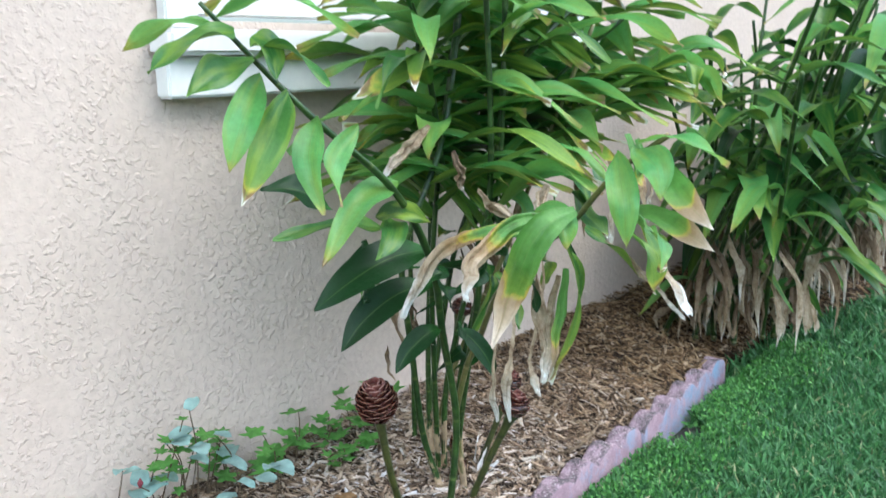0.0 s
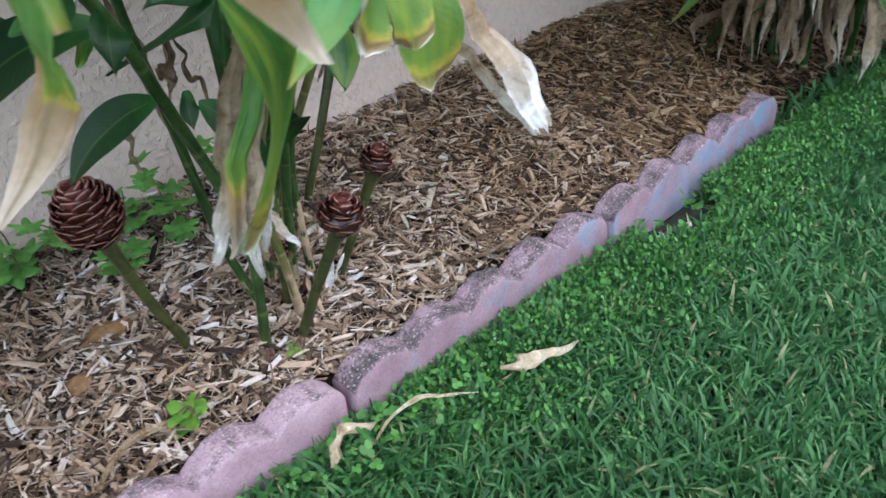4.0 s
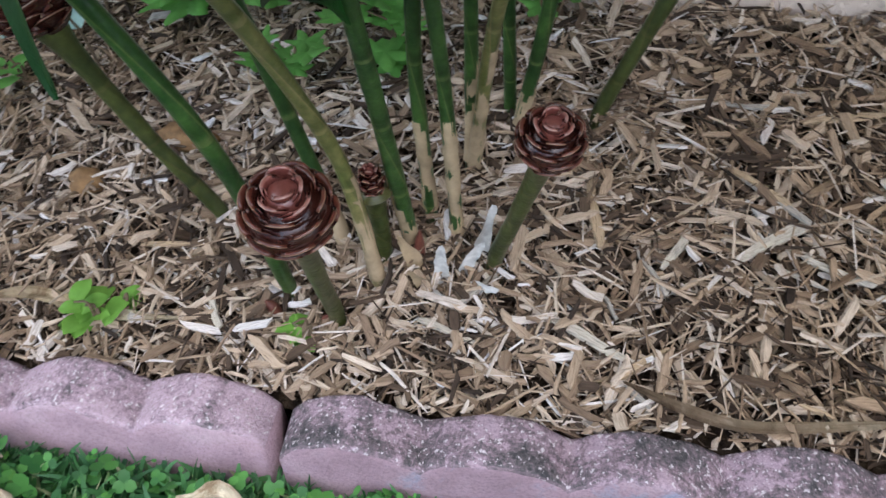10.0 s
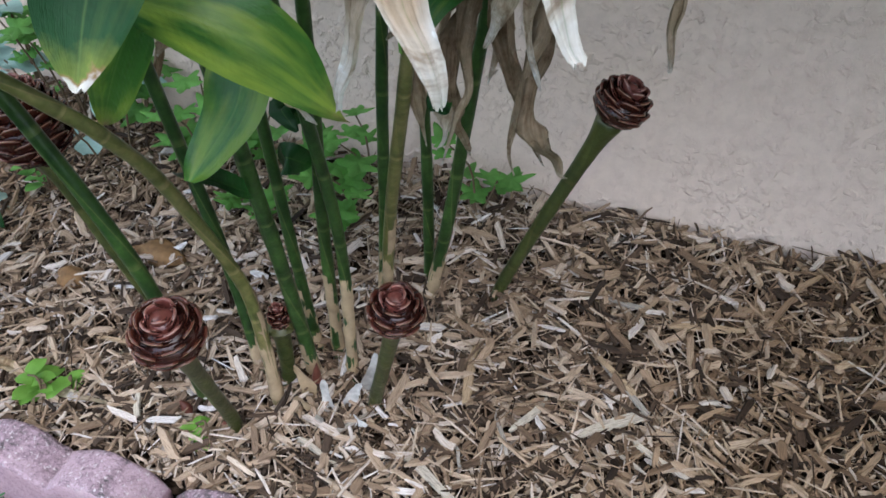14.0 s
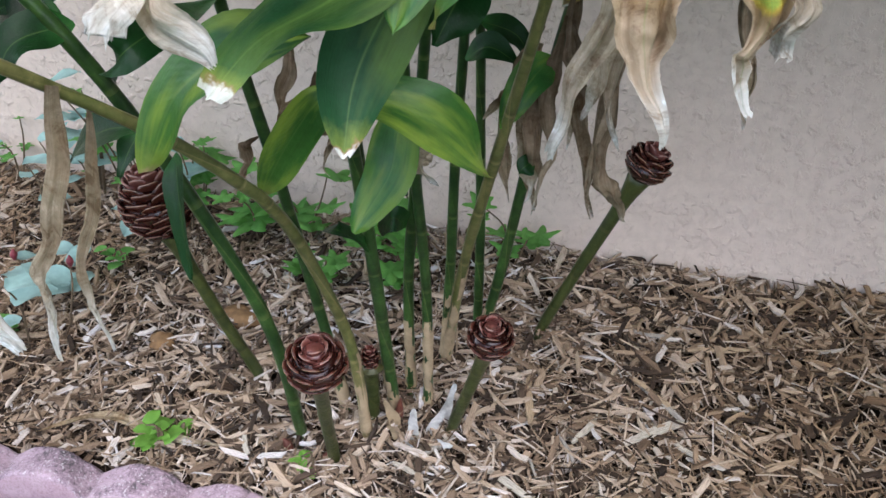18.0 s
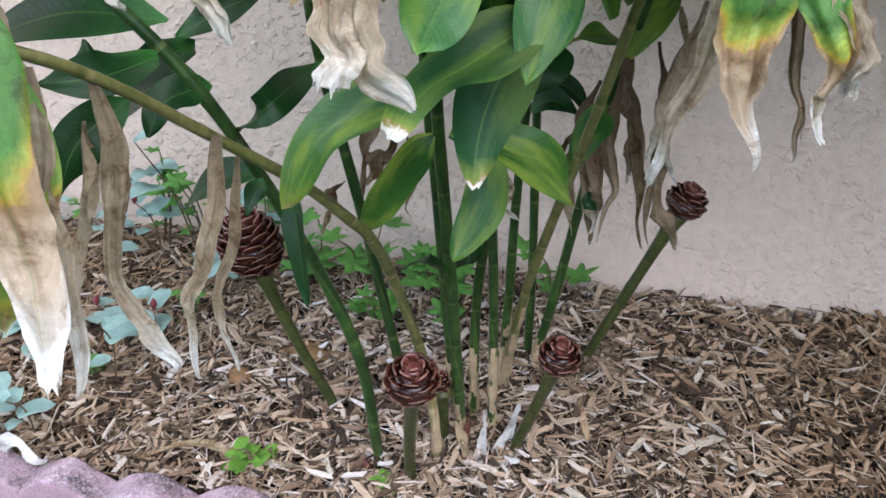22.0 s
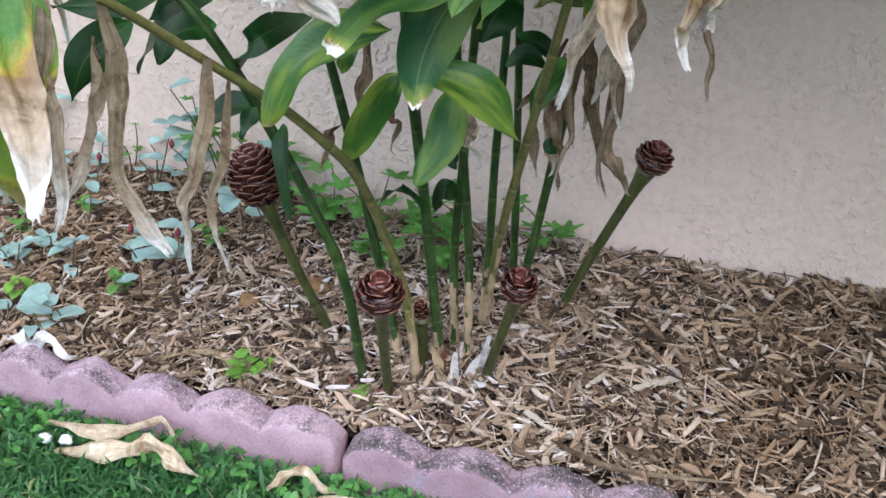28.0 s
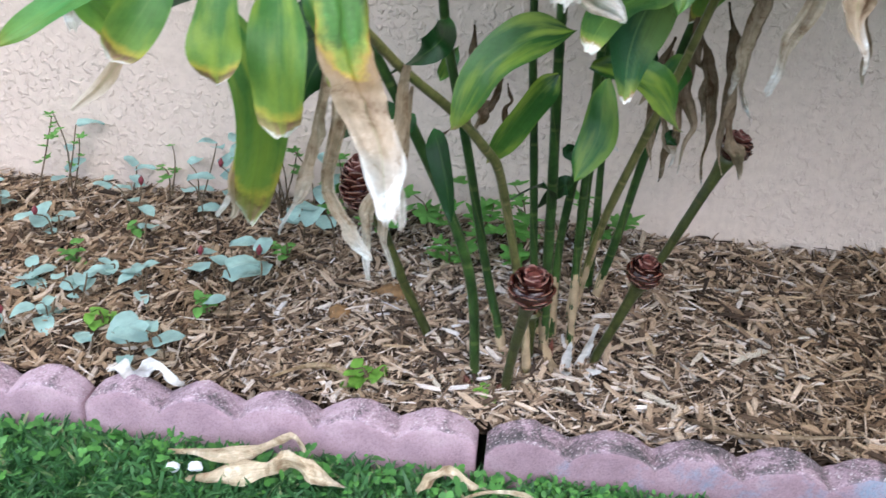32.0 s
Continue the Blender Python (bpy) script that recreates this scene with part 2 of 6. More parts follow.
def leaf_material(name, stops, rough=0.38, trans=0.3, blotch=0.5, veins=0.06, streak=24.0, depth=0.35, margin=0.0, rib=0.35, patches=False, mottle=0.0):
    """A blade: colour runs from the base (0) to the tip (1); mottle: how far it yellows."""
    m, ns, ls, b = mat(name, rough, 0.45 if trans > 0.3 else 0.26)
    uv = ns.new("ShaderNodeUVMap")
    uv.uv_map = "UVMap"
    sep = ns.new("ShaderNodeSeparateXYZ")
    ls.new(uv.outputs[0], sep.inputs[0])
    co = object_coord(ns)
    n = noise_tex(ns, ls, 38, 4, 0.6, co)
    # uneven front of the drying tip
    ma = ns.new("ShaderNodeMath")
    ma.operation = "MULTIPLY_ADD"
    ls.new(n.outputs[0], ma.inputs[0])
    ma.inputs[1].default_value = 0.22
    sub = ns.new("ShaderNodeMath")
    sub.operation = "SUBTRACT"
    ls.new(sep.outputs["X"], sub.inputs[0])
    sub.inputs[1].default_value = 0.11
    acr = ns.new("ShaderNodeMath")
    acr.operation = "MULTIPLY_ADD"
    ls.new(sep.outputs["Y"], acr.inputs[0])
    acr.inputs[1].default_value, acr.inputs[2].default_value = 2.0, -1.0
    off_rib = ns.new("ShaderNodeMath")
    off_rib.operation = "ABSOLUTE"
    ls.new(acr.outputs[0], off_rib.inputs[0])
    mar = ns.new("ShaderNodeMath")
    mar.operation = "POWER"
    ls.new(off_rib.outputs[0], mar.inputs[0])
    mar.inputs[1].default_value = 2.5
    up_m = ns.new("ShaderNodeMath")
    up_m.operation = "MULTIPLY_ADD"
    ls.new(mar.outputs[0], up_m.inputs[0])
    up_m.inputs[1].default_value = margin
    ls.new(sub.outputs[0], up_m.inputs[2])
    ls.new(up_m.outputs[0], ma.inputs[2])
    r = ramp(ns, stops)
    ls.new(ma.outputs[0], r.inputs[0])
    col = r.outputs[0]
    n2 = noise_tex(ns, ls, 120, 3, 0.6, co)
    g = ramp(ns, [(0.3, (0.72, 0.74, 0.7)), (0.65, (1.08, 1.08, 1.08))])
    ls.new(n2.outputs[0], g.inputs[0])
    col = mixc(ns, ls, blotch, col, g.outputs[0], "MULTIPLY")
    if mottle:
        # yellowing that runs out along the side veins, stronger towards one margin
        mm = ns.new("ShaderNodeMapping")
        mm.inputs["Scale"].default_value = (2.2, 3.0, 1.0)
        ls.new(uv.outputs[0], mm.inputs[0])
        far_ = ns.new("ShaderNodeVectorMath")
        far_.operation = "ADD"
        oi = ns.new("ShaderNodeObjectInfo")
        ls.new(mm.outputs[0], far_.inputs[0])
        ls.new(oi.outputs["Random"], far_.inputs[1])
        big_n = ns.new("ShaderNodeTexNoise")
        big_n.noise_dimensions = "4D"
        big_n.inputs["Scale"].default_value, big_n.inputs["Detail"].default_value = 1.0, 3.0
        w_ = ns.new("ShaderNodeMath")
        w_.operation = "MULTIPLY"
        ls.new(oi.outputs["Random"], w_.inputs[0])
        w_.inputs[1].default_value = 37.0
        ls.new(w_.outputs[0], big_n.inputs["W"])
        ls.new(far_.outputs[0], big_n.inputs["Vector"])
        yr = ramp(ns, [(0.44, (0, 0, 0)), (0.62, (mottle, mottle, mottle))])
        ls.new(big_n.outputs[0], yr.inputs[0])
        col = mixc(ns, ls, yr.outputs[0], col, (0.26, 0.36, 0.045))
    if not rib or patches:
        # dead tissue: brown and bleached patches
        n4 = noise_tex(ns, ls, 34, 5, 0.7, co, 0.8)
        g4 = ramp(ns, [(0.36, (0.42, 0.32, 0.23)), (0.47, (0.95, 0.93, 0.9)), (0.58, (1.05, 1.06, 1.08)), (0.66, (1.5, 1.6, 1.75))])
        ls.new(n4.outputs[0], g4.inputs[0])
        col = mixc(ns, ls, 0.8, col, g4.outputs[0], "MULTIPLY")
    # fine streaks along the blade
    mp2 = ns.new("ShaderNodeMapping")
    mp2.inputs["Scale"].default_value = (3.0, streak, 1.0)
    ls.new(uv.outputs[0], mp2.inputs[0])
    n3 = noise_tex(ns, ls, 1.0, 4, 0.65, mp2.outputs[0])
    g3 = ramp(ns, [(0.30, (0.66, 0.58, 0.48)), (0.5, (0.97, 0.96, 0.94)), (0.70, (1.18, 1.18, 1.16))])
    ls.new(n3.outputs[0], g3.inputs[0])
    col = mixc(ns, ls, depth, col, g3.outputs[0], "MULTIPLY")
    if rib:
        rr = ramp(ns, [(0.0, (1, 1, 1)), (0.05, (0, 0, 0))])
        ls.new(off_rib.outputs[0], rr.inputs[0])
        col = mixc(ns, ls, mixc(ns, ls, 1.0, rr.outputs[0], (rib, rib, rib), "MULTIPLY"), col, (0.16, 0.25, 0.06))
        # fine side veins, raking from the midrib towards the tip
        rake = ns.new("ShaderNodeMath")
        rake.operation = "MULTIPLY_ADD"
        ls.new(off_rib.outputs[0], rake.inputs[0])
        rake.inputs[1].default_value = -0.16
        ls.new(sep.outputs["X"], rake.inputs[2])
        sn = ns.new("ShaderNodeMath")
        sn.operation = "MULTIPLY"
        ls.new(rake.outputs[0], sn.inputs[0])
        sn.inputs[1].default_value = 150.0
        vn = ns.new("ShaderNodeMath")
        vn.operation = "SINE"
        ls.new(sn.outputs[0], vn.inputs[0])
    ls.new(col, b.inputs["Base Color"])
    p = bump(ns, ls, b, n3.outputs[0], 0.9 if depth > 0.5 else 0.2, 0.004, bump(ns, ls, b, vn.outputs[0], 0.04, 0.002) if rib else None)
    bump(ns, ls, b, n2.outputs[0], 0.25, 0.003, p)
    if trans:
        t = ns.new("ShaderNodeBsdfTranslucent")
        ls.new(col, t.inputs[0])
        mx = ns.new("ShaderNodeMixShader")
        mx.inputs[0].default_value = trans
        ls.new(b.outputs[0], mx.inputs[1])
        ls.new(t.outputs[0], mx.inputs[2])
        ls.new(mx.outputs[0], ns["Material Output"].inputs[0])
    return m


def make_cane(name, a, c, ring, scars=12.0):
    m, ns, ls, b = mat(name, 0.32, 0.4)
    uv = ns.new("ShaderNodeUVMap")
    uv.uv_map = "UVMap"
    sep = ns.new("ShaderNodeSeparateXYZ")
    ls.new(uv.outputs[0], sep.inputs[0])
    co = object_coord(ns)
    n = noise_tex(ns, ls, 26, 5, 0.7, co)
    r = ramp(ns, [(0.36, a), (0.62, c), (0.76, tuple(1.5 * v for v in c))])
    ls.new(n.outputs[0], r.inputs[0])
    low = ramp(ns, [(0.0, (1, 1, 1)), (0.16, (0, 0, 0))])
    ls.new(sep.outputs["X"], low.inputs[0])
    col = mixc(ns, ls, low.outputs[0], r.outputs[0], ring)
    # leaf scars: a pale ring with a dark line above it
    sc = ns.new("ShaderNodeMath")
    sc.operation = "MULTIPLY"
    ls.new(sep.outputs["X"], sc.inputs[0])
    sc.inputs[1].default_value = scars
    ft = ns.new("ShaderNodeMath")
    ft.operation = "FRACT"
    ls.new(sc.outputs[0], ft.inputs[0])
    pale_r = ramp(ns, [(0.0, (0.42, 0.42, 0.42)), (0.03, (0.38, 0.38, 0.38)), (0.06, (0, 0, 0))])
    dark_r = ramp(ns, [(0.05, (0, 0, 0)), (0.08, (0.45, 0.45, 0.45)), (0.20, (0, 0, 0))])
    ls.new(ft.outputs[0], pale_r.inputs[0])
    ls.new(ft.outputs[0], dark_r.inputs[0])
    col = mixc(ns, ls, pale_r.outputs[0], col, tuple(0.9 * v + 0.6 * w for v, w in zip(ring, c)))
    col = mixc(ns, ls, dark_r.outputs[0], col, tuple(0.35 * v for v in a))
    # the edge of each wrapping sheath winds up the cane as a thin pale seam
    seam = ns.new("ShaderNodeMath")
    seam.operation = "MULTIPLY_ADD"
    ls.new(sep.outputs["X"], seam.inputs[0])
    seam.inputs[1].default_value = scars * 0.31
    ls.new(sep.outputs["Y"], seam.inputs[2])
    sf = ns.new("ShaderNodeMath")
    sf.operation = "FRACT"
    ls.new(seam.outputs[0], sf.inputs[0])
    seam_r = ramp(ns, [(0.0, (0, 0, 0)), (0.46, (0, 0, 0)), (0.485, (0.55, 0.55, 0.55)), (0.51, (0, 0, 0))])
    ls.new(sf.outputs[0], seam_r.inputs[0])
    tone = ramp(ns, [(0.0, (0.72, 0.74, 0.74)), (0.485, (1.0, 1.0, 1.0)), (0.50, (0.66, 0.70, 0.70)), (1.0, (0.95, 0.95, 0.95))])
    ls.new(sf.outputs[0], tone.inputs[0])
    col = mixc(ns, ls, 1.0, col, tone.outputs[0], "MULTIPLY")
    col = mixc(ns, ls, seam_r.outputs[0], col, tuple(0.6 * v + 0.4 * w for v, w in zip(ring, c)))
    f = noise_tex(ns, ls, 150, 3, 0.6, co)
    g = ramp(ns, [(0.3, (0.6, 0.6, 0.6)), (0.65, (1.1, 1.1, 1.1))])
    ls.new(f.outputs[0], g.inputs[0])
    ls.new(mixc(ns, ls, 0.6, col, g.outputs[0], "MULTIPLY"), b.inputs["Base Color"])
    bump(ns, ls, b, f.outputs[0], 0.25, 0.003)
    return m


def make_bract(name, stops):
    m, ns, ls, b = mat(name, 0.24, 0.55)
    uv = ns.new("ShaderNodeUVMap")
    uv.uv_map = "UVMap"
    sep = ns.new("ShaderNodeSeparateXYZ")
    ls.new(uv.outputs[0], sep.inputs[0])
    co = object_coord(ns)
    n = noise_tex(ns, ls, 70, 4, 0.6, co)
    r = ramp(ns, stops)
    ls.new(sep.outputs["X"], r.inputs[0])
    g = ramp(ns, [(0.3, (0.5, 0.5, 0.5)), (0.65, (1.25, 1.2, 1.15))])
    ls.new(n.outputs[0], g.inputs[0])
    ls.new(mixc(ns, ls, 0.7, r.outputs[0], g.outputs[0], "MULTIPLY"), b.inputs["Base Color"])
    bump(ns, ls, b, n.outputs[0], 0.4, 0.002)
    return m


def plain(name, rgb, rough=0.6, var=0.3, scale=60, trans=0.0):
    m, ns, ls, b = mat(name, rough, 0.3)
    co = object_coord(ns)
    n = noise_tex(ns, ls, scale, 5, 0.6, co)
    g = ramp(ns, [(0.3, tuple(c * (1 - var) for c in rgb)), (0.7, tuple(c * (1 + var * 0.6) for c in rgb))])
    ls.new(n.outputs[0], g.inputs[0])
    ls.new(g.outputs[0], b.inputs["Base Color"])
    bump(ns, ls, b, n.outputs[0], 0.3, 0.003)
    if trans:
        t = ns.new("ShaderNodeBsdfTranslucent")
        ls.new(g.outputs[0], t.inputs[0])
        mx = ns.new("ShaderNodeMixShader")
        mx.inputs[0].default_value = trans
        ls.new(b.outputs[0], mx.inputs[1])
        ls.new(t.outputs[0], mx.inputs[2])
        ls.new(mx.outputs[0], ns["Material Output"].inputs[0])
    return m


def make_grass(name, lo, hi, dry):
    """Blades that differ one by one, a few of them straw-coloured."""
    m, ns, ls, b = mat(name, 0.5, 0.35)
    geo = ns.new("ShaderNodeNewGeometry")
    r = ramp(ns, [(0.0, lo), (0.6, hi), (0.93, tuple(1.35 * c for c in hi)), (1.0, dry)])
    ls.new(geo.outputs["Random Per Island"], r.inputs[0])
    co = object_coord(ns)
    n = noise_tex(ns, ls, 3.0, 3, 0.6, co)
    g = ramp(ns, [(0.3, (0.75, 0.8, 0.7)), (0.7, (1.15, 1.1, 1.0))])
    ls.new(n.outputs[0], g.inputs[0])
    col = mixc(ns, ls, 1.0, r.outputs[0], g.outputs[0], "MULTIPLY")
    ls.new(col, b.inputs["Base Color"])
    t = ns.new("ShaderNodeBsdfTranslucent")
    ls.new(col, t.inputs[0])
    mx = ns.new("ShaderNodeMixShader")
    mx.inputs[0].default_value = 0.3
    ls.new(b.outputs[0], mx.inputs[1])
    ls.new(t.outputs[0], mx.inputs[2])
    ls.new(mx.outputs[0], ns["Material Output"].inputs[0])
    return m


STUCCO = make_stucco()
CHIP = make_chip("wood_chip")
MULCH = make_mulch_base()
SOIL = make_soil()
CONCRETE = make_concrete("pink_concrete", 0, -0.03)
CONCRETE_BLUE = make_concrete("pink_concrete_painted", 0.03, 0.03, 0.8)
CONCRETE_TRACE = make_concrete("pink_concrete_paint_traces", -0.06, 0.07, 0.80)
WHITE = plain("white_trim", (0.74, 0.74, 0.70), 0.5, 0.08, 20)
CANE = make_cane("green_cane", (0.014, 0.040, 0.010), (0.050, 0.100, 0.022), (0.17, 0.17, 0.06))
CANE_PALE = make_cane("olive_cane", (0.10, 0.115, 0.03), (0.19, 0.17, 0.06), (0.30, 0.22, 0.12))
SHEATH = plain("dry_sheath", (0.36, 0.27, 0.165), 0.8, 0.4, 40)
BLEACHED = plain("bleached_strip", (0.60, 0.58, 0.55), 0.75, 0.35, 90)
STALK = make_cane("flower_stalk", (0.034, 0.045, 0.014), (0.075, 0.085, 0.022), (0.075, 0.045, 0.025), 6.0)
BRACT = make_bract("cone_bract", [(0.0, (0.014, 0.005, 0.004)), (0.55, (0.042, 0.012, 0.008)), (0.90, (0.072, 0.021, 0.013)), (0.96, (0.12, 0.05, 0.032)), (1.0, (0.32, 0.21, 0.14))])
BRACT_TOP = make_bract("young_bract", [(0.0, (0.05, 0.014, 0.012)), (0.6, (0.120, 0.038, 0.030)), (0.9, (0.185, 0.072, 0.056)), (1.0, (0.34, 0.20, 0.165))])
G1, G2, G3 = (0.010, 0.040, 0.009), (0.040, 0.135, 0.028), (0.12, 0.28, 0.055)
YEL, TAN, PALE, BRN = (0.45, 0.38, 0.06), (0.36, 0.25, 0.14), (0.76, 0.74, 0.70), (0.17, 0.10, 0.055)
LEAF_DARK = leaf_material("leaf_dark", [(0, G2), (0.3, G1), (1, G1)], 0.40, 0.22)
LEAF_MID = leaf_material("leaf_mid", [(0, G3), (0.3, G2), (0.9, G2), (1.0, G3)], 0.36, 0.34, mottle=0.45)
LEAF_LIGHT = leaf_material("leaf_light", [(0, G3), (0.5, (0.14, 0.39, 0.11)), (0.85, (0.22, 0.44, 0.11)), (0.96, (0.36, 0.38, 0.08)), (1.0, TAN)], 0.36, 0.5, mottle=0.45)
LEAF_EDGED = leaf_material("leaf_edged", [(0, G1), (0.2, (0.03, 0.10, 0.02)), (0.55, (0.055, 0.15, 0.025)), (0.85, (0.07, 0.17, 0.028)), (0.96, (0.2, 0.28, 0.05)), (1.0, TAN)], 0.36, 0.32, mottle=0.85)
LEAF_HALF = leaf_material("leaf_half", [(0, G3), (0.34, (0.09, 0.22, 0.04)), (0.41, (0.30, 0.36, 0.05)), (0.44, (0.46, 0.33, 0.05)), (0.47, (0.32, 0.21, 0.10)), (0.60, (0.44, 0.335, 0.22)), (0.78, (0.50, 0.40, 0.29)), (0.86, (0.62, 0.56, 0.48)), (0.92, PALE), (1.0, PALE)], 0.5, 0.35, depth=0.25, margin=0.13, patches=True)
LEAF_TIP = leaf_material("leaf_dry_tip", [(0, G2), (0.6, (0.09, 0.2, 0.04)), (0.82, (0.16, 0.27, 0.05)), (0.88, YEL), (0.92, BRN), (0.97, TAN), (1.0, PALE)], 0.4, 0.3, margin=0.07, mottle=0.6)
LEAF_WITHER = leaf_material("leaf_withered_end", [(0, G3), (0.45, (0.10, 0.24, 0.04)), (0.60, (0.18, 0.30, 0.045)), (0.64, (0.42, 0.36, 0.06)), (0.68, (0.34, 0.23, 0.11)), (0.85, (0.44, 0.34, 0.22)), (1.0, (0.56, 0.48, 0.38))], 0.45, 0.35, depth=0.5, margin=0.10)
LEAF_TIPD = leaf_material("leaf_dark_tip", [(0, G2), (0.3, G1), (0.86, (0.018, 0.075, 0.022)), (0.93, (0.16, 0.22, 0.04)), (0.945, (0.30, 0.20, 0.09)), (0.96, PALE), (1.0, PALE)], 0.52, 0.14, mottle=0.2)
LEAF_DRY = leaf_material("leaf_dry", [(0, (0.30, 0.23, 0.15)), (0.25, (0.45, 0.36, 0.25)), (0.6, (0.52, 0.43, 0.315)), (0.74, (0.60, 0.515, 0.405)), (0.82, (0.68, 0.63, 0.55)), (0.90, PALE), (1.0, PALE)], 0.7, 0.42, blotch=0.8, streak=12.0, depth=0.7, rib=0)
LEAF_BROWN = leaf_material("leaf_brown", [(0, (0.12, 0.082, 0.05)), (0.4, (0.22, 0.16, 0.105)), (0.8, (0.35, 0.265, 0.175)), (0.95, (0.44, 0.37, 0.28)), (1.0, PALE)], 0.75, 0.25, blotch=0.9, streak=12.0, depth=0.85, rib=0)
LEAF_FALLEN = leaf_material("leaf_fallen", [(0, (0.50, 0.40, 0.27)), (0.4, (0.60, 0.50, 0.36)), (0.75, (0.66, 0.55, 0.40)), (1.0, (0.70, 0.62, 0.50))], 0.7, 0.2, blotch=0.8, streak=12.0, depth=0.7, rib=0)
LEAF_STRAW = leaf_material("leaf_straw", [(0, TAN), (0.5, (0.52, 0.42, 0.28)), (1.0, (0.60, 0.52, 0.40))], 0.75, 0.25, blotch=0.9, streak=14.0, depth=0.8, rib=0)
GRASS = make_grass("grass_blade", (0.024, 0.088, 0.030), (0.070, 0.180, 0.064), (0.32, 0.31, 0.18))
CLOVER = make_grass("clover_leaf", (0.036, 0.125, 0.032), (0.088, 0.235, 0.052), (0.13, 0.30, 0.06))
WEED = plain("weed_leaf", (0.16, 0.37, 0.08), 0.5, 0.35, 30, 0.45)
WEED_BRIGHT = plain("seedling_leaf", (0.17, 0.34, 0.05), 0.5, 0.25, 40, 0.35)
BLUE_LEAF = plain("blue_green_leaf", (0.31, 0.46, 0.42), 0.5, 0.35, 25, 0.25)
TWIG = plain("twig", (0.12, 0.085, 0.05), 0.8, 0.4, 50)
BUD = plain("red_bud", (0.17, 0.03, 0.04), 0.5, 0.3, 60)


# ---- mesh helpers ----
def mesh_of(name, verts, faces, material, uvs=None, smooth=True):
    me = bpy.data.meshes.new(name)
    me.from_pydata([tuple(v) for v in verts], [], faces)
    if uvs is not None:
        lay = me.uv_layers.new(name="UVMap")
        idx = np.zeros(len(me.loops), dtype=np.int32)
        me.loops.foreach_get("vertex_index", idx)
        lay.data.foreach_set("uv", np.asarray(uvs, dtype=np.float32)[idx].ravel())
    if smooth:
        me.polygons.foreach_set("use_smooth", [True] * len(me.polygons))
    me.materials.append(material)
    me.update()
    return me


def part(name, me, parent, label=""):
    ob = new(name, me)
    ob.parent = parent
    if label:
        tagged(ob, label)
    return ob


def thing(name, label, category, group="", kind="", at=(0, 0, 0)):
    ob = new(name)
    ob.location = at
    ob.empty_display_size = 0.05
    return tagged(ob, label, category, group, kind)


def spline(pts, n):
    """Catmull-Rom through pts, n points in all."""
    p = np.array(pts, float)
    if len(p) == 2:
        return p[0] + np.linspace(0, 1, n)[:, None] * (p[1] - p[0])
    p = np.vstack([2 * p[0] - p[1], p, 2 * p[-1] - p[-2]])
    out = []
    for s in np.linspace(0, len(p) - 3 - 1e-6, n):
        i = int(s)
        t = s - i
        a, b, c, d = p[i:i + 4]
        out.append(0.5 * (2 * b + (c - a) * t + (2 * a - 5 * b + 4 * c - d) * t * t + (3 * b - a - 3 * c + d) * t ** 3))
    return np.array(out)


def unit(v):
    v = np.asarray(v, float)
    return v / max(np.linalg.norm(v), 1e-9)


def tube(pts, radii, n=24, sides=10, knots=(), swell=0.12):
    """Vertices, faces and uvs of a round stem; knots: places along it (0 to 1) where it thickens."""
    c = spline(pts, n)
    rad = np.interp(np.linspace(0, 1, n), np.linspace(0, 1, len(radii)), radii)
    s = np.linspace(0, 1, n)
    for k in knots:
        rad = rad * (1 + swell * np.exp(-((s - k) / 0.018) ** 2))
    tan = np.gradient(c, axis=0)
    up = np.array([0.31, 0.95, 0.02])
    V, U, F = [], [], []
    for i in range(n):
        t = unit(tan[i])
        a = unit(np.cross(t, up))
        b = np.cross(t, a)
        for j in range(sides):
            w = 2 * math.pi * j / sides
            V.append(c[i] + rad[i] * (math.cos(w) * a + math.sin(w) * b))
            U.append((s[i], j / sides))
    for i in range(n - 1):
        for j in range(sides):
            k = (j + 1) % sides
            F.append((i * sides + j, i * sides + k, (i + 1) * sides + k, (i + 1) * sides + j))
    F.append(tuple(range(sides - 1, -1, -1)))
    F.append(tuple((n - 1) * sides + j for j in range(sides)))
    return V, F, U


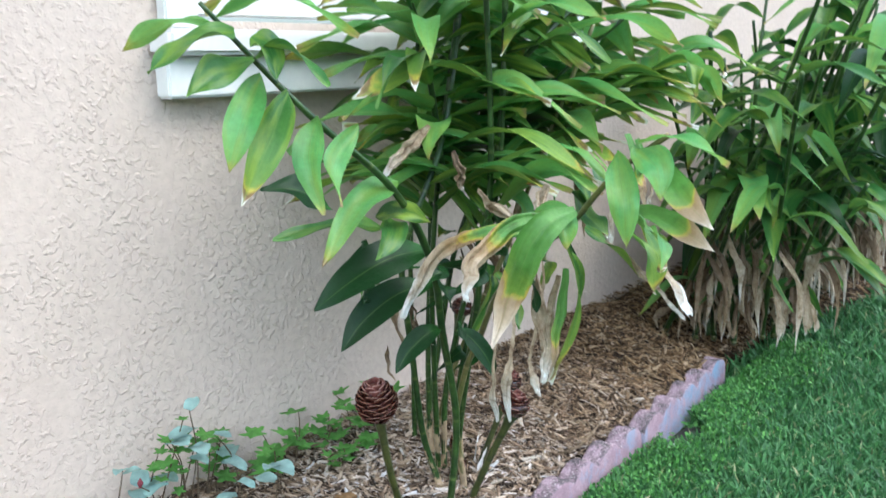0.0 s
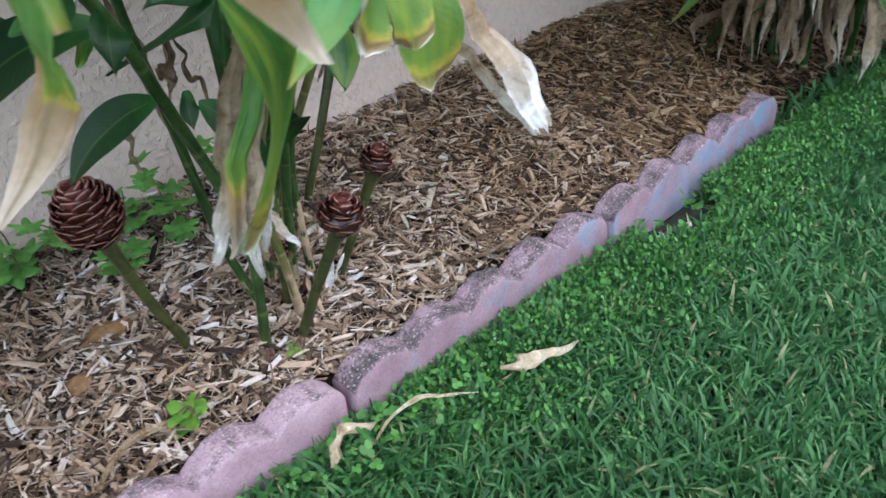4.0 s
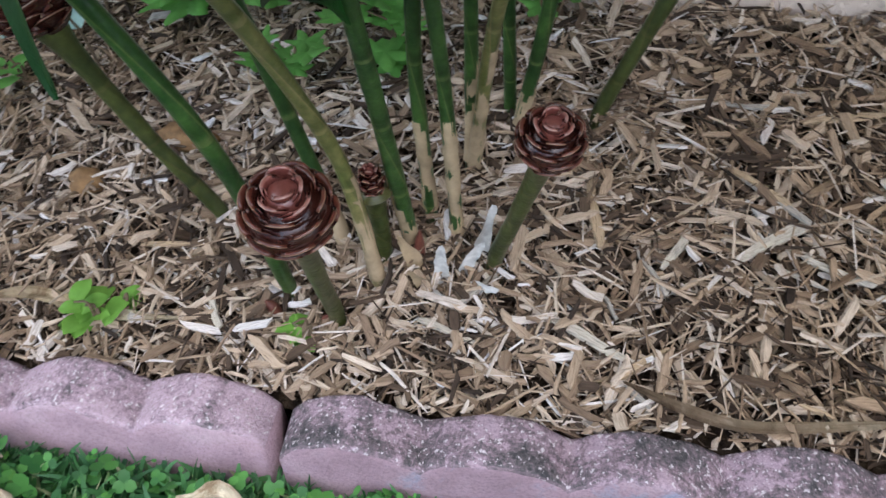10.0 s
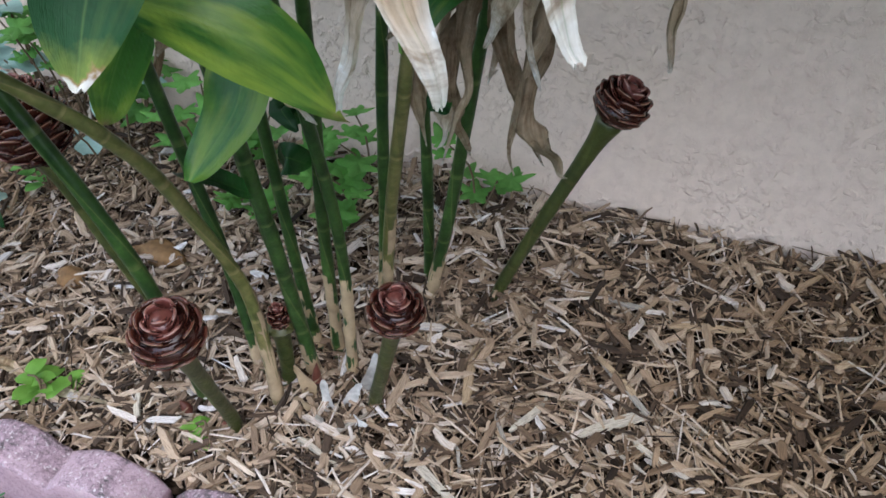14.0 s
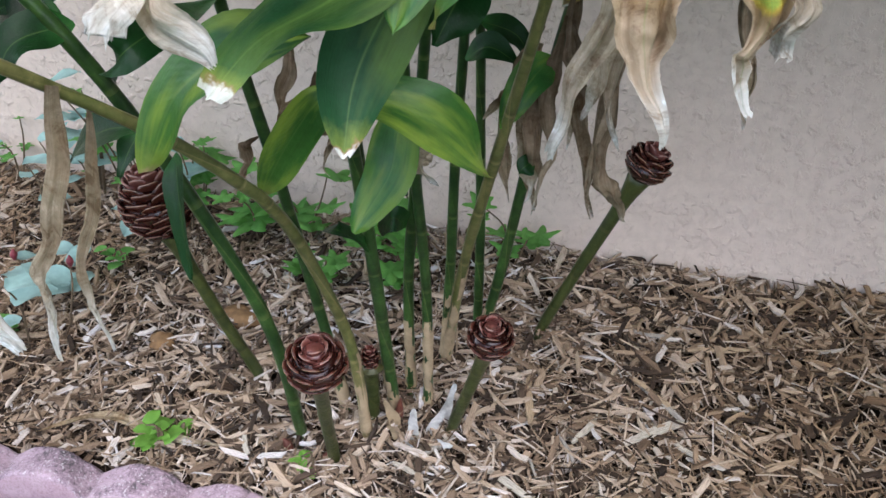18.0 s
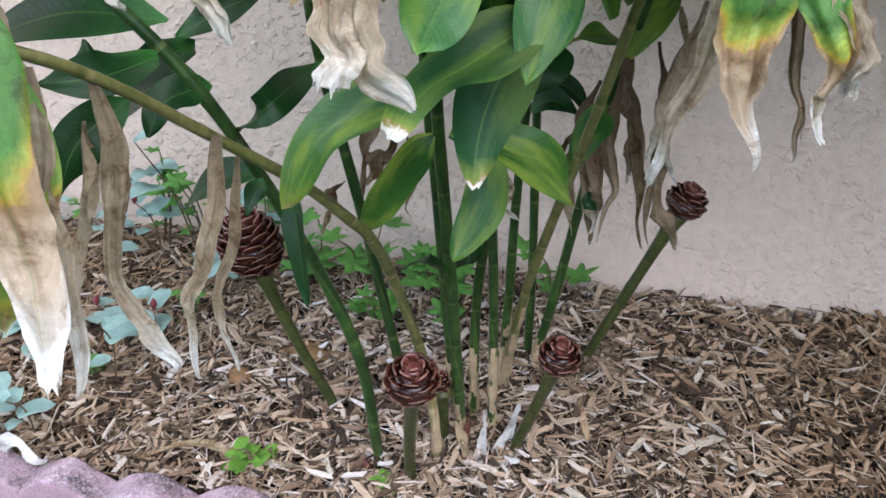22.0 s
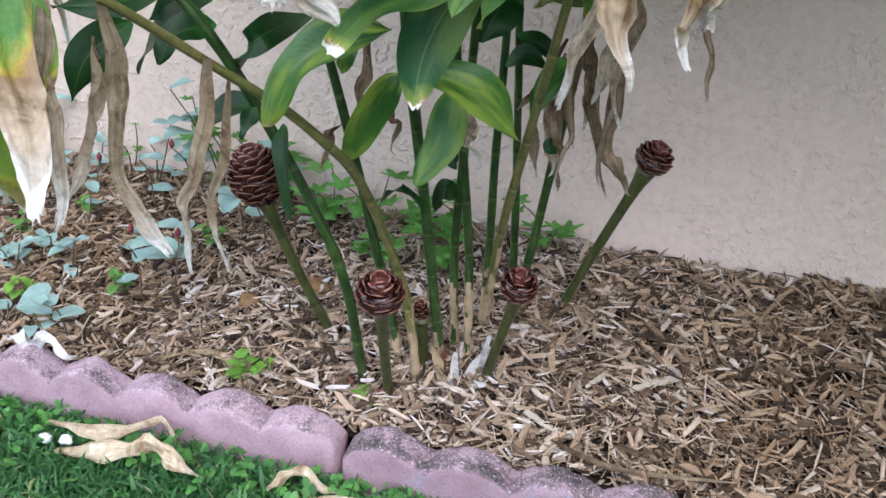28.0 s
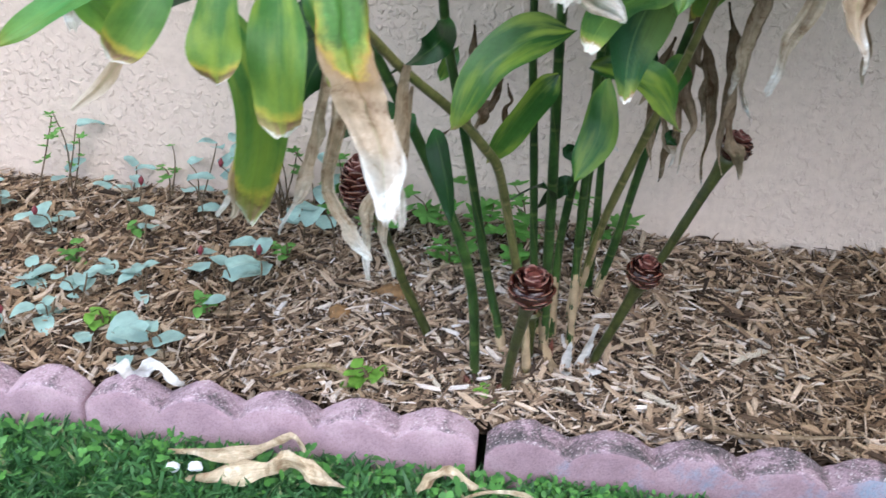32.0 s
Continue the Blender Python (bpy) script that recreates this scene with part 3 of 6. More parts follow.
def blade(pts, width, face, n=18, m=6, fold=0.35, wave=0.06, twist=0.0, shape=(0.16, 0.42), curl=0.0, crumple=0.0, seed=0, end=0.02, shrivel=0.0, dry=0.0):
    """A leaf blade along pts. face: the way its upper side looks; shape: how fast it widens and where it is widest;
    fold: depth of the keel; twist: degrees of turn to the tip; crumple: dry creases; curl: rolled edges."""
    rng = np.random.RandomState(seed)
    c = spline(pts, n)
    if crumple > 0.1:
        # bent and kinked where it died
        q_ = np.linspace(0, 1, n)
        kn = np.sort(np.concatenate([[0, 1], rng.uniform(0.15, 0.95, 5)]))
        for ax in range(3):
            off = rng.uniform(-1, 1, 7)
            off[0] = off[-1] = 0
            c[:, ax] += crumple * 0.036 * np.interp(q_, kn, off) * np.clip((q_ - dry) / 0.15, 0, 1)
        for _ in range(2):
            c[1:-1] = 0.25 * c[:-2] + 0.5 * c[1:-1] + 0.25 * c[2:]
    tan = np.gradient(c, axis=0)
    ln = np.linalg.norm(np.diff(c, axis=0), axis=1).sum()
    ph = rng.rand(6) * 6.28
    way_in = 1.0 if rng.rand() < 0.5 else -1.0
    V, U, F = [], [], []
    whole = crumple
    for i in range(n):
        s = i / (n - 1)
        crumple = whole * min(1.0, max(0.0, (s - dry) / 0.15)) if dry else whole
        t = unit(tan[i])
        side = unit(np.cross(t, face))
        up = np.cross(side, t)
        a = radians(twist) * s + (crumple * (3.2 * math.sin(6 * s + ph[0]) + 1.6 * math.sin(15 * s + ph[3])) if crumple > 0.1 else 0)
        side, up = math.cos(a) * side + math.sin(a) * up, math.cos(a) * up - math.sin(a) * side
        p, q = shape
        # slender base, full middle, drawn-out tip
        ea, eb = 0.78, 0.78 * (1 - q) / q
        g = (max(s, 1e-4) ** ea * max(1 - s, 0.0) ** eb) / (q ** ea * (1 - q) ** eb)
        w = 0.5 * width * max(end, 0.10 * (1 - s), g) * (1 + crumple * (1.1 * math.sin(9 * s + ph[1]) + 0.7 * math.sin(23 * s + ph[0])))
        if shrivel:
            w *= (1 - shrivel * min(1.0, max(0.0, (s - 0.45) / 0.3))) * (1 + 0.25 * shrivel * math.sin(26 * s + ph[3]) * (s > 0.6))
        if end > 0.1 and s > 0.94:
            w *= 0.80 - 0.45 * (s - 0.94) / 0.06
        for j in range(m + 1):
            v = 2 * j / m - 1
            z = fold * abs(v) * w * (1 - 0.3 * s)
            z += wave * width * math.sin(9 * s + ph[2] + 1.5 * v) * abs(v) ** 1.5
            z += crumple * width * 0.35 * (math.sin(14 * s + 3 * v + ph[3]) + 0.7 * math.sin(23 * s - 5 * v + ph[4]))
            z -= curl * w * v * v * (0.5 + s)
            x = v * w * (1 - 0.25 * min(1, abs(curl)) * abs(v))
            if whole > 0.1:
                # a dead blade rolls in from both margins, more in some places than others
                roll = 0.7 + 1.1 * (0.5 + 0.5 * math.sin(6.5 * s + ph[5])) + 0.5 * math.sin(13 * s + ph[2])
                roll = max(0.35, roll) * min(1.0, 0.15 + crumple / whole) * (1.0 + 0.35 * v * math.sin(4 * s + ph[4]))
                x, z = w * math.sin(roll * v) / roll, way_in * w * (1 - math.cos(roll * v)) / roll
                z += crumple / whole * w * (0.10 * math.sin(9 * v + ph[3] + 5 * s) + 0.07 * math.sin(21 * v + 11 * s + ph[1]))
                if j in (0, m):
                    x *= 1 - 0.35 * rng.rand() * (0.4 + s) * crumple / whole
            torn = t * (w * (0.30 * math.sin(1.6 * j + ph[1]) + 0.16 * math.sin(3.7 * j + ph[3]) - 0.2 - 0.4 * v * v)) if (crumple > 0.07 or end > 0.3) and i == n - 1 else 0.0
            V.append(c[i] + side * x + up * z + torn)
            U.append((s, j / m))
    for i in range(n - 1):
        for j in range(m):
            a0 = i * (m + 1) + j
            F.append((a0, a0 + 1, a0 + m + 2, a0 + m + 1))
    return V, F, U


# ---- the ground ----
def bed_edge(x):
    """Where the mulch ends towards the lawn."""
    return -0.514 if x < 1.2 else -0.514 + 0.03 * min(1.0, (x - 1.2) / 0.2) - 0.27 * max(0.0, min(3.0, x - 1.8))


def mulch_z(x, y):
    t = min(1.0, max(0.0, (y + 0.5) / 0.5))
    z = 0.092 + 0.072 * t + 0.010 * (noise.noise((x * 3, y * 3, 0.3))) + 0.006 * noise.noise((x * 9, y * 9, 1.7))
    if x > 1.25:
        e = bed_edge(x)
        z = 0.015 + (z - 0.015) * min(1.0, max(0.0, (y - e) / 0.35))
    return z


def lawn_z(x, y):
    return 0.010 * noise.noise((x * 1.3, y * 1.3, 5.1))


def grid(name, xs, ys, fz, material):
    V = [(x, y, fz(x, y)) for y in ys for x in xs]
    w = len(xs)
    F = [(j * w + i, j * w + i + 1, (j + 1) * w + i + 1, (j + 1) * w + i) for j in range(len(ys) - 1) for i in range(w - 1)]
    return mesh_of(name, V, F, material)


far = [-400, -120, -40, -14, -6, -4]
xs = far + list(np.arange(-3, 6.01, 0.15)) + [8, 14, 40, 120, 400]
ys = [-400, -120, -40, -14, -7] + list(np.arange(-4.5, 0.6, 0.15)) + [2, 10, 60, 400]
ground = tagged(new("ground", grid("ground", xs, ys, lawn_z, SOIL)), "dark lawn soil under the thick green grass", "ground", kind="structure")

bx = list(np.arange(-3.2, 6.0, 0.03))
rows_ = 26
V = []
for j in range(rows_):
    for x in bx:
        e = bed_edge(x)
        y = e + (0.03 - e) * j / (rows_ - 1)
        V.append((x, y, mulch_z(x, y) - 0.012))
w = len(bx)
F = [(j * w + i, j * w + i + 1, (j + 1) * w + i + 1, (j + 1) * w + i) for j in range(rows_ - 1) for i in range(w - 1)]
mulch_bed = tagged(new("mulch_bed", mesh_of("mulch_bed", V, F, MULCH)), "raised bed of brown shredded wood mulch along the wall", "mulch bed", kind="structure")


# ---- the wall with its window ----
def box(x0, x1, y0, y1, z0, z1, bev=0.0):
    bm = bmesh.new()
    bmesh.ops.create_cube(bm, size=1.0)
    for v in bm.verts:
        v.co = Vector((x0 + (v.co.x + 0.5) * (x1 - x0), y0 + (v.co.y + 0.5) * (y1 - y0), z0 + (v.co.z + 0.5) * (z1 - z0)))
    if bev:
        bmesh.ops.bevel(bm, geom=bm.edges[:], offset=bev, segments=2, affect="EDGES")
    return bm


def bm_mesh(name, bm, material, smooth=False):
    me = bpy.data.meshes.new(name)
    bm.to_mesh(me)
    bm.free()
    if smooth:
        me.polygons.foreach_set("use_smooth", [True] * len(me.polygons))
    me.materials.append(material)
    return me


WX0, WX1, WZ0, WZ1 = -0.30, 1.2, 1.12, 2.2
wall_bm = bmesh.new()
for x0, x1, z0, z1 in ((-5, WX0, -0.2, 2.9), (WX1, 9, -0.2, 2.9), (WX0, WX1, -0.2, WZ0), (WX0, WX1, WZ1, 2.9)):
    b2 = box(x0, x1, 0, 0.2, z0, z1)
    me_ = bpy.data.meshes.new("t")
    b2.to_mesh(me_)
    b2.free()
    wall_bm.from_mesh(me_)
    bpy.data.meshes.remove(me_)
# unseen overhang, added only to shade the upper wall and the bed
b2 = box(-5, 9, -0.62, -0.002, 2.50, 2.66)
eave = tagged(new("shade_eave", bm_mesh("shade_eave", b2, WHITE)), "unseen plain white roof overhang added to shade the wall", "eave", kind="structure")
wall = tagged(new("wall_north", bm_mesh("wall_north", wall_bm, STUCCO)), "beige trowelled stucco house wall", "wall", kind="structure")

window = tagged(new("window_1"), "white-framed window with a deep white sill on the stucco wall", "window", kind="structure")
window.location = (0.45, 0, 1.1)
LOCAL = Matrix.Translation((-0.45, 0, -1.1))


def window_part(name, dims, material, bev=0.004):
    bm = box(*dims, bev=bev)
    bmesh.ops.transform(bm, matrix=LOCAL, verts=bm.verts[:])
    return part(name, bm_mesh(name, bm, material), window)


window_part("window_sill", (-0.375, 1.28, -0.045, -0.001, 0.972, 1.05), WHITE, 0.005)
window_part("window_sill", (-0.385, 1.29, -0.075, -0.001, 1.052, 1.10), WHITE, 0.008)
window_part("window_frame", (-0.36, -0.285, -0.03, -0.001, 1.102, 2.25), WHITE)
window_part("window_frame", (1.185, 1.26, -0.03, -0.001, 1.102, 2.25), WHITE)
window_part("window_frame", (-0.36, 1.26, -0.03, -0.001, 2.252, 2.33), WHITE)
for k in range(5):
    window_part("louvre", (-0.28, 1.18, 0.01, 0.04, 1.13 + 0.20 * k, 1.31 + 0.20 * k), WHITE, 0.004)


# ---- scalloped edging ----
def edging_block(length=0.572, lobes=5, depth=0.049, seed=0):
    """One cast block: five arched lobes in a row, a flat upright front, the top worn and hollowed between the lobes."""
    step = length / lobes
    nx = lobes * 18 + 1
    # section from the front foot over the top to the back foot: (share of depth, how far it is rounded down, share of height)
    sec = [(0.0, None, 0.0), (0.0, None, 0.5), (0.0, None, 0.90), (0.0, 0.0042, 1), (0.03, 0.0012, 1), (0.08, 0.0, 1)]
    sec += [(0.08 + 0.80 * k / 7, 0.0, 1) for k in range(1, 8)]
    sec += [(0.95, 0.0015, 1), (0.99, 0.005, 1), (1.0, 0.012, 1), (1.0, None, 0.0)]
    V = []
    for i in range(nx):
        x = -length / 2 + length * i / (nx - 1)
        u = ((x + length / 2) % step) / step - 0.5 if i < nx - 1 else 0.5
        arc = math.sqrt(max(0.0, 0.0817 ** 2 - (0.117 * u) ** 2)) - 0.0817
        soft = -0.0105 * (1 - math.cos(2 * math.pi * u))
        tip = 0.0045 * max(0.0, 1 - min(i, nx - 1 - i) / 2.0)
        for d, drop, foot in sec:
            crest = 1.12 * (arc + (soft - arc) * 0.45 * d) - tip
            y = -depth / 2 + depth * d
            if drop is None:
                z = -0.135 + (crest - 0.005 + 0.135) * foot
                y -= 0.003 * (1 - foot) if d == 0.0 else -0.004
            else:
                z = crest - drop
            rough = 1.0 if drop is not None else 0.45
            j = rough * (0.0016 * noise.noise((x * 70 + seed, y * 70, z * 70)) + 0.0030 * noise.noise((x * 21 + seed, y * 21, z * 9)) + 0.0008 * noise.noise((x * 230, y * 230, seed)))
            V.append((x + 0.4 * j * (0 < i < nx - 1), y + 0.7 * j, z + j))
    m = len(sec)
    F = [(i * m + k, (i + 1) * m + k, (i + 1) * m + k + 1, i * m + k + 1) for i in range(nx - 1) for k in range(m - 1)]
    F.append(tuple(range(m)))
    F.append(tuple((nx - 1) * m + k for k in range(m - 1, -1, -1)))
    return V, F


EDGE_Y, EDGE_TOP = -0.5375, 0.1165
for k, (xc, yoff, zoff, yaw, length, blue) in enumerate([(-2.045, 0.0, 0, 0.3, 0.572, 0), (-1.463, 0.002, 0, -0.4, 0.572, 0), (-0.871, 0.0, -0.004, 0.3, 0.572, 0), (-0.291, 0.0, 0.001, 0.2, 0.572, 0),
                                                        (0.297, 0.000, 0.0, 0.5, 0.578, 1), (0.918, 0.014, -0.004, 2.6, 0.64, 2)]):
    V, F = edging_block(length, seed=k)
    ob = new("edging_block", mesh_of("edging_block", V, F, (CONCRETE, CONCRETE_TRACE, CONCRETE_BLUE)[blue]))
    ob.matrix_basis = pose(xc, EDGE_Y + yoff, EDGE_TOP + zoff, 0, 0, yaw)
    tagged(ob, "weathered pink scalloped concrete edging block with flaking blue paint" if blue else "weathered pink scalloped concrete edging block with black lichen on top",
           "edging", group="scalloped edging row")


# ---- flower cones ----
def cone_bracts(height, width, count, seed, openness):
    """Cupped bracts set in a spiral on an egg-shaped core, from the foot up."""
    rng = np.random.RandomState(seed)
    out = []
    for k in range(count):
        f = (k + 0.5) / count
        f = f ** 0.9
        zc = height * f * 0.94
        prof = math.sin(math.pi * min(1.0, 0.16 + 0.80 * f)) ** 0.62
        r = 0.5 * width * prof * 0.86
        ang = k * 2.39996 + rng.uniform(-0.06, 0.06)
        bw = (0.66 * width) * (0.40 + 0.60 * prof)
        bl = (0.30 * height) * (0.55 + 0.45 * prof)
        lean = 1.15 - 1.5 * f + 0.35 * openness
        V, U, Fc = [], [], []
        n, m = 5, 6
        ax, ay = math.cos(ang), math.sin(ang)
        for i in range(n + 1):
            s = i / n
            for j in range(m + 1):
                v = 2 * j / m - 1
                half = 0.5 * bw * (0.55 + 0.45 * math.sin(math.pi * min(1, 0.25 + 0.5 * s))) * math.sqrt(max(0, 1 - (0.55 * max(0, s - 0.45) / 0.55 * 1.6 * abs(v)) ** 2))
                wrap = v * half / max(r, 0.35 * bw)
                out_ = r * 0.72 + bl * (0.16 * s + 0.34 * s * s * max(0.05, lean)) - 0.05 * bw * v * v * s
                z = zc + bl * (s * (0.9 - 0.25 * max(0, lean)) - 0.35) - 0.26 * bl * v * v * s + 0.05 * bl * math.sin(k * 3.1 + 3 * v)
                th = ang + wrap
                V.append((out_ * math.cos(th), out_ * math.sin(th), z))
                U.append((s, 0.5 + 0.5 * v))
        # a thin inner skin gives the rim its thickness
        o = len(V)
        for i in range(n + 1):
            for j in range(m + 1):
                x, y, z = V[i * (m + 1) + j]
                q = 1 - 0.0022 / max(0.006, math.hypot(x, y))
                V.append((x * q, y * q, z + 0.0006))
                U.append((i / n * 0.8, j / m))
        for i in range(n):
            for j in range(m):
                a = i * (m + 1) + j
                Fc.append((a, a + 1, a + m + 2, a + m + 1))
                Fc.append((o + a, o + a + m + 1, o + a + m + 2, o + a + 1))
        for j in range(m):
            a = n * (m + 1) + j
            Fc.append((a, a + 1, o + a + 1, o + a))
        out.append((V, Fc, U))
    return out


def flower(base, bend, top, axis, height, width, count, seed, openness=0.5, stalk_r=0.011, label=""):
    """A flower: stalk from base over bend to top, where the cone's foot sits, the cone along axis."""
    t = thing("ginger_flower", label, "flower", group="ginger flower cones", at=base)
    L = lambda p: tuple(np.array(p) - np.array(base))
    pts = [L((base[0], base[1], base[2] - 0.03)), L(base), L(bend), L(top)]
    rng = np.random.RandomState(seed)
    V, F, U = tube(pts, [stalk_r * k for k in (1.12, 1.05, 1.0, 0.97, 0.95, 0.93, 0.92, 0.92, 0.90, 0.90, 0.90, 0.92, 0.94, 0.97, 1.02, 1.2, 2.0)], 40, 12, knots=(0.25, 0.42, 0.58, 0.74), swell=0.07)
    part("stalk", mesh_of("stalk", V, F, STALK, U), t, "ringed olive-green flower stalk")
    q = Vector((0, 0, 1)).rotation_difference(Vector(unit(axis))).to_matrix().to_4x4()
    m = Matrix.Translation(L(top)) @ q
    # core
    cs = []
    for i in range(12):
        f = i / 11
        cs.append((0, 0, height * (0.90 * f) - 0.004))
    prof = [max(0.0005, 0.5 * width * 0.70 * math.sin(math.pi * (0.10 + 0.88 * i / 11)) ** 0.62) for i in range(12)]
    prof[-1] = 0.001
    V, F, U = tube(cs, prof, 14, 14)
    V = [tuple(m @ Vector(v)) for v in V]
    U = [(0.35, u[1]) for u in U]
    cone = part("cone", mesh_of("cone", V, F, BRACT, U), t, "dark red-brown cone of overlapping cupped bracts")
    V, F, U = tube([(0, 0, 0.70 * height), (0, 0, 0.86 * height), (0, 0, 0.93 * height), (0, 0, 0.96 * height)], [0.17 * width, 0.13 * width, 0.07 * width, 0.010 * width], 12, 12)
    part("bud", mesh_of("bud", [tuple(m @ Vector(v)) for v in V], F, BRACT_TOP, [(0.62, u[1]) for u in U]), cone, "pink-brown closed bud at the heart of the cone")
    for k, (V, F, U) in enumerate(cone_bracts(height, width, count, seed, openness)):
        V = [tuple(m @ Vector(v)) for v in V]
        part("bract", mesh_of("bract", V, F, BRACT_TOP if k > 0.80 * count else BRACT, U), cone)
    return t


flower((-0.109, -0.341, 0.127), (-0.146, -0.352, 0.22), (-0.190, -0.369, 0.354), (-0.22, -0.06, 1), 0.078, 0.110, 66, 1, 0.3, 0.0082, "tall ginger flower with a rounded red-brown cone")
flower((0.026, -0.434, 0.112), (0.034, -0.470, 0.20), (0.049, -0.523, 0.316), (0.05, -0.25, 1), 0.047, 0.084, 32, 2, 0.9, 0.0082, "short ginger flower with an open brown cone near the edging")
flower((0.157, -0.364, 0.125), (0.176, -0.385, 0.20), (0.201, -0.413, 0.298), (0.12, -0.25, 1), 0.041, 0.068, 30, 3, 0.9, 0.0078, "short ginger flower with a small open brown cone")
flower((0.238, -0.180, 0.155), (0.272, -0.184, 0.25), (0.334, -0.178, 0.405), (0.40, -0.02, 1), 0.042, 0.078, 36, 4, 0.7, 0.0082, "tall leaning ginger flower beside the stucco wall")
flower((0.054, -0.362, 0.112), (0.054, -0.363, 0.15), (0.052, -0.365, 0.198), (0, -0.1, 1), 0.030, 0.030, 26, 5, 0.2, 0.009, "young ginger flower with a bud-sized cone between the canes")


# ---- the ginger clump ----
ginger = thing("ginger_plant", "tall ginger clump with green canes, broad leaves and dry hanging ones", "plant", at=(0.06, -0.35, 0.12))
ORIGIN = np.array([0.06, -0.35, 0.12])
leaf_count = [0]


def cane(pts, r0, r1, material, label, knots=7, sheath=0.0, owner=None, origin=ORIGIN):
    owner = owner or ginger
    q = [np.array(p) - origin for p in pts]
    q.insert(0, q[0] - np.array([0, 0, 0.03]))
    V, F, U = tube(q, [r0 * 1.1, r0, r1], 60, 12, knots=[0.06 + 0.9 * k / knots for k in range(1, knots)], swell=0.06)
    ob = part("cane", mesh_of("cane", V, F, material, U), owner, label)
    if sheath:
        # a split papery sheath round the foot
        c = spline(q, 120)
        along = np.concatenate([[0], np.cumsum(np.linalg.norm(np.diff(c, axis=0), axis=1))])
        c = c[(along > 0.022) & (along < 0.03 + sheath)]
        W, G, T = tube(c[:: max(1, len(c) // 8)], [r0 * 1.30, r0 * 1.14, r0 * 1.10, r0 * 1.16], 14, 9)
        gap = len(owner.children) % 9
        # its upper end is cut slantwise down to a slit
        G = [f for f in G[:-2] if f[0] // 9 < 13 * (0.45 + 0.55 * (0.5 - 0.5 * math.cos(6.2832 * ((f[0] % 9) - gap) / 9)))]
        W = [np.array(w) + 0.0016 * np.array(noise.noise_vector(Vector(w) * 60)) for w in W]
        part("sheath", mesh_of("sheath", W, G, SHEATH, T), ob, "tan papery sheath round the foot")
    return ob


def leaf(owner, material, width, pts, face, **kw):
    leaf_count[0] += 1
    if kw.get("crumple", 0) > 0.1:
        kw.setdefault("shape", (0.1, 0.45))
        kw.setdefault("n", 34)
        kw.setdefault("m", 12)
        kw.setdefault("end", 0.26)
    else:
        kw.setdefault("twist", 38 * math.sin(leaf_count[0] * 2.7))
        kw.setdefault("wave", 0.14)
        kw.setdefault("n", 22)
    V, F, U = blade([np.array(p) - ORIGIN for p in pts], width, face, seed=leaf_count[0], **kw)
    return part("leaf", mesh_of("leaf", V, F, material, U), owner)


cane_front = cane([(-0.024, -0.412, 0.118), (-0.041, -0.445, 0.312), (-0.119, -0.477, 0.52), (-0.20, -0.52, 0.68), (-0.34, -0.56, 0.83), (-0.50, -0.558, 0.95), (-0.565, -0.526, 1.025), (-0.64, -0.50, 1.11)], 0.0069, 0.0032, CANE, "dark green leafy cane", 9)
cane_lean = cane([(0.053, -0.389, 0.12), (0.040, -0.386, 0.22), (0.026, -0.392, 0.285), (0.004, -0.44, 0.412), (-0.008, -0.480, 0.478), (-0.022, -0.50, 0.507), (-0.057, -0.545, 0.566), (-0.108, -0.61, 0.633), (-0.151, -0.715, 0.720), (-0.20, -0.80, 0.775), (-0.29, -0.92, 0.87), (-0.345, -1.02, 0.93)], 0.0061, 0.0038, CANE_PALE, "olive-brown cane leaning out over the lawn", 10, 0.16)
cane_back = cane([(0.012, -0.352, 0.125), (-0.021, -0.338, 0.25), (-0.060, -0.348, 0.45), (-0.097, -0.361, 0.63), (-0.09, -0.395, 0.74), (-0.02, -0.41, 0.88), (0.045, -0.404, 1.09), (0.08, -0.40, 1.3)], 0.0065, 0.0053, CANE, "slender dark green cane with few leaves", 8, 0.12)
cane_main = cane([(0.077, -0.347, 0.122), (0.070, -0.375, 0.28), (0.064, -0.407, 0.43), (0.055, -0.445, 0.61), (0.045, -0.48, 0.85), (0.0, -0.50, 1.3)], 0.0072, 0.0053, CANE, "thick dark green cane", 8, 0.10)
cane_slim = cane([(0.063, -0.311, 0.128), (0.048, -0.320, 0.28), (0.032, -0.331, 0.469), (0.019, -0.345, 0.62), (0.012, -0.38, 0.85), (0.03, -0.42, 1.15), (0.04, -0.43, 1.4)], 0.0058, 0.0045, CANE, "slim green cane", 8, 0.10)
cane_thin = cane([(0.088, -0.308, 0.13), (0.086, -0.318, 0.30), (0.10, -0.345, 0.45), (0.115, -0.38, 0.60), (0.14, -0.43, 0.85), (0.16, -0.45, 1.25)], 0.0061, 0.0045, CANE, "slim green cane with small side leaves", 8, 0.12)
cane_mid = cane([(0.118, -0.335, 0.13), (0.112, -0.335, 0.30), (0.108, -0.38, 0.48), (0.106, -0.42, 0.62), (0.11, -0.46, 0.85), (0.10, -0.48, 1.2)], 0.0058, 0.0045, CANE, "green cane in the middle of the clump", 8, 0.14)
cane_rear = cane([(0.118, -0.245, 0.142), (0.120, -0.242, 0.28), (0.121, -0.245, 0.42), (0.127, -0.252, 0.60), (0.13, -0.26, 0.85), (0.10, -0.29, 1.3)], 0.0061, 0.0045, CANE, "green cane close to the wall", 8, 0.12)
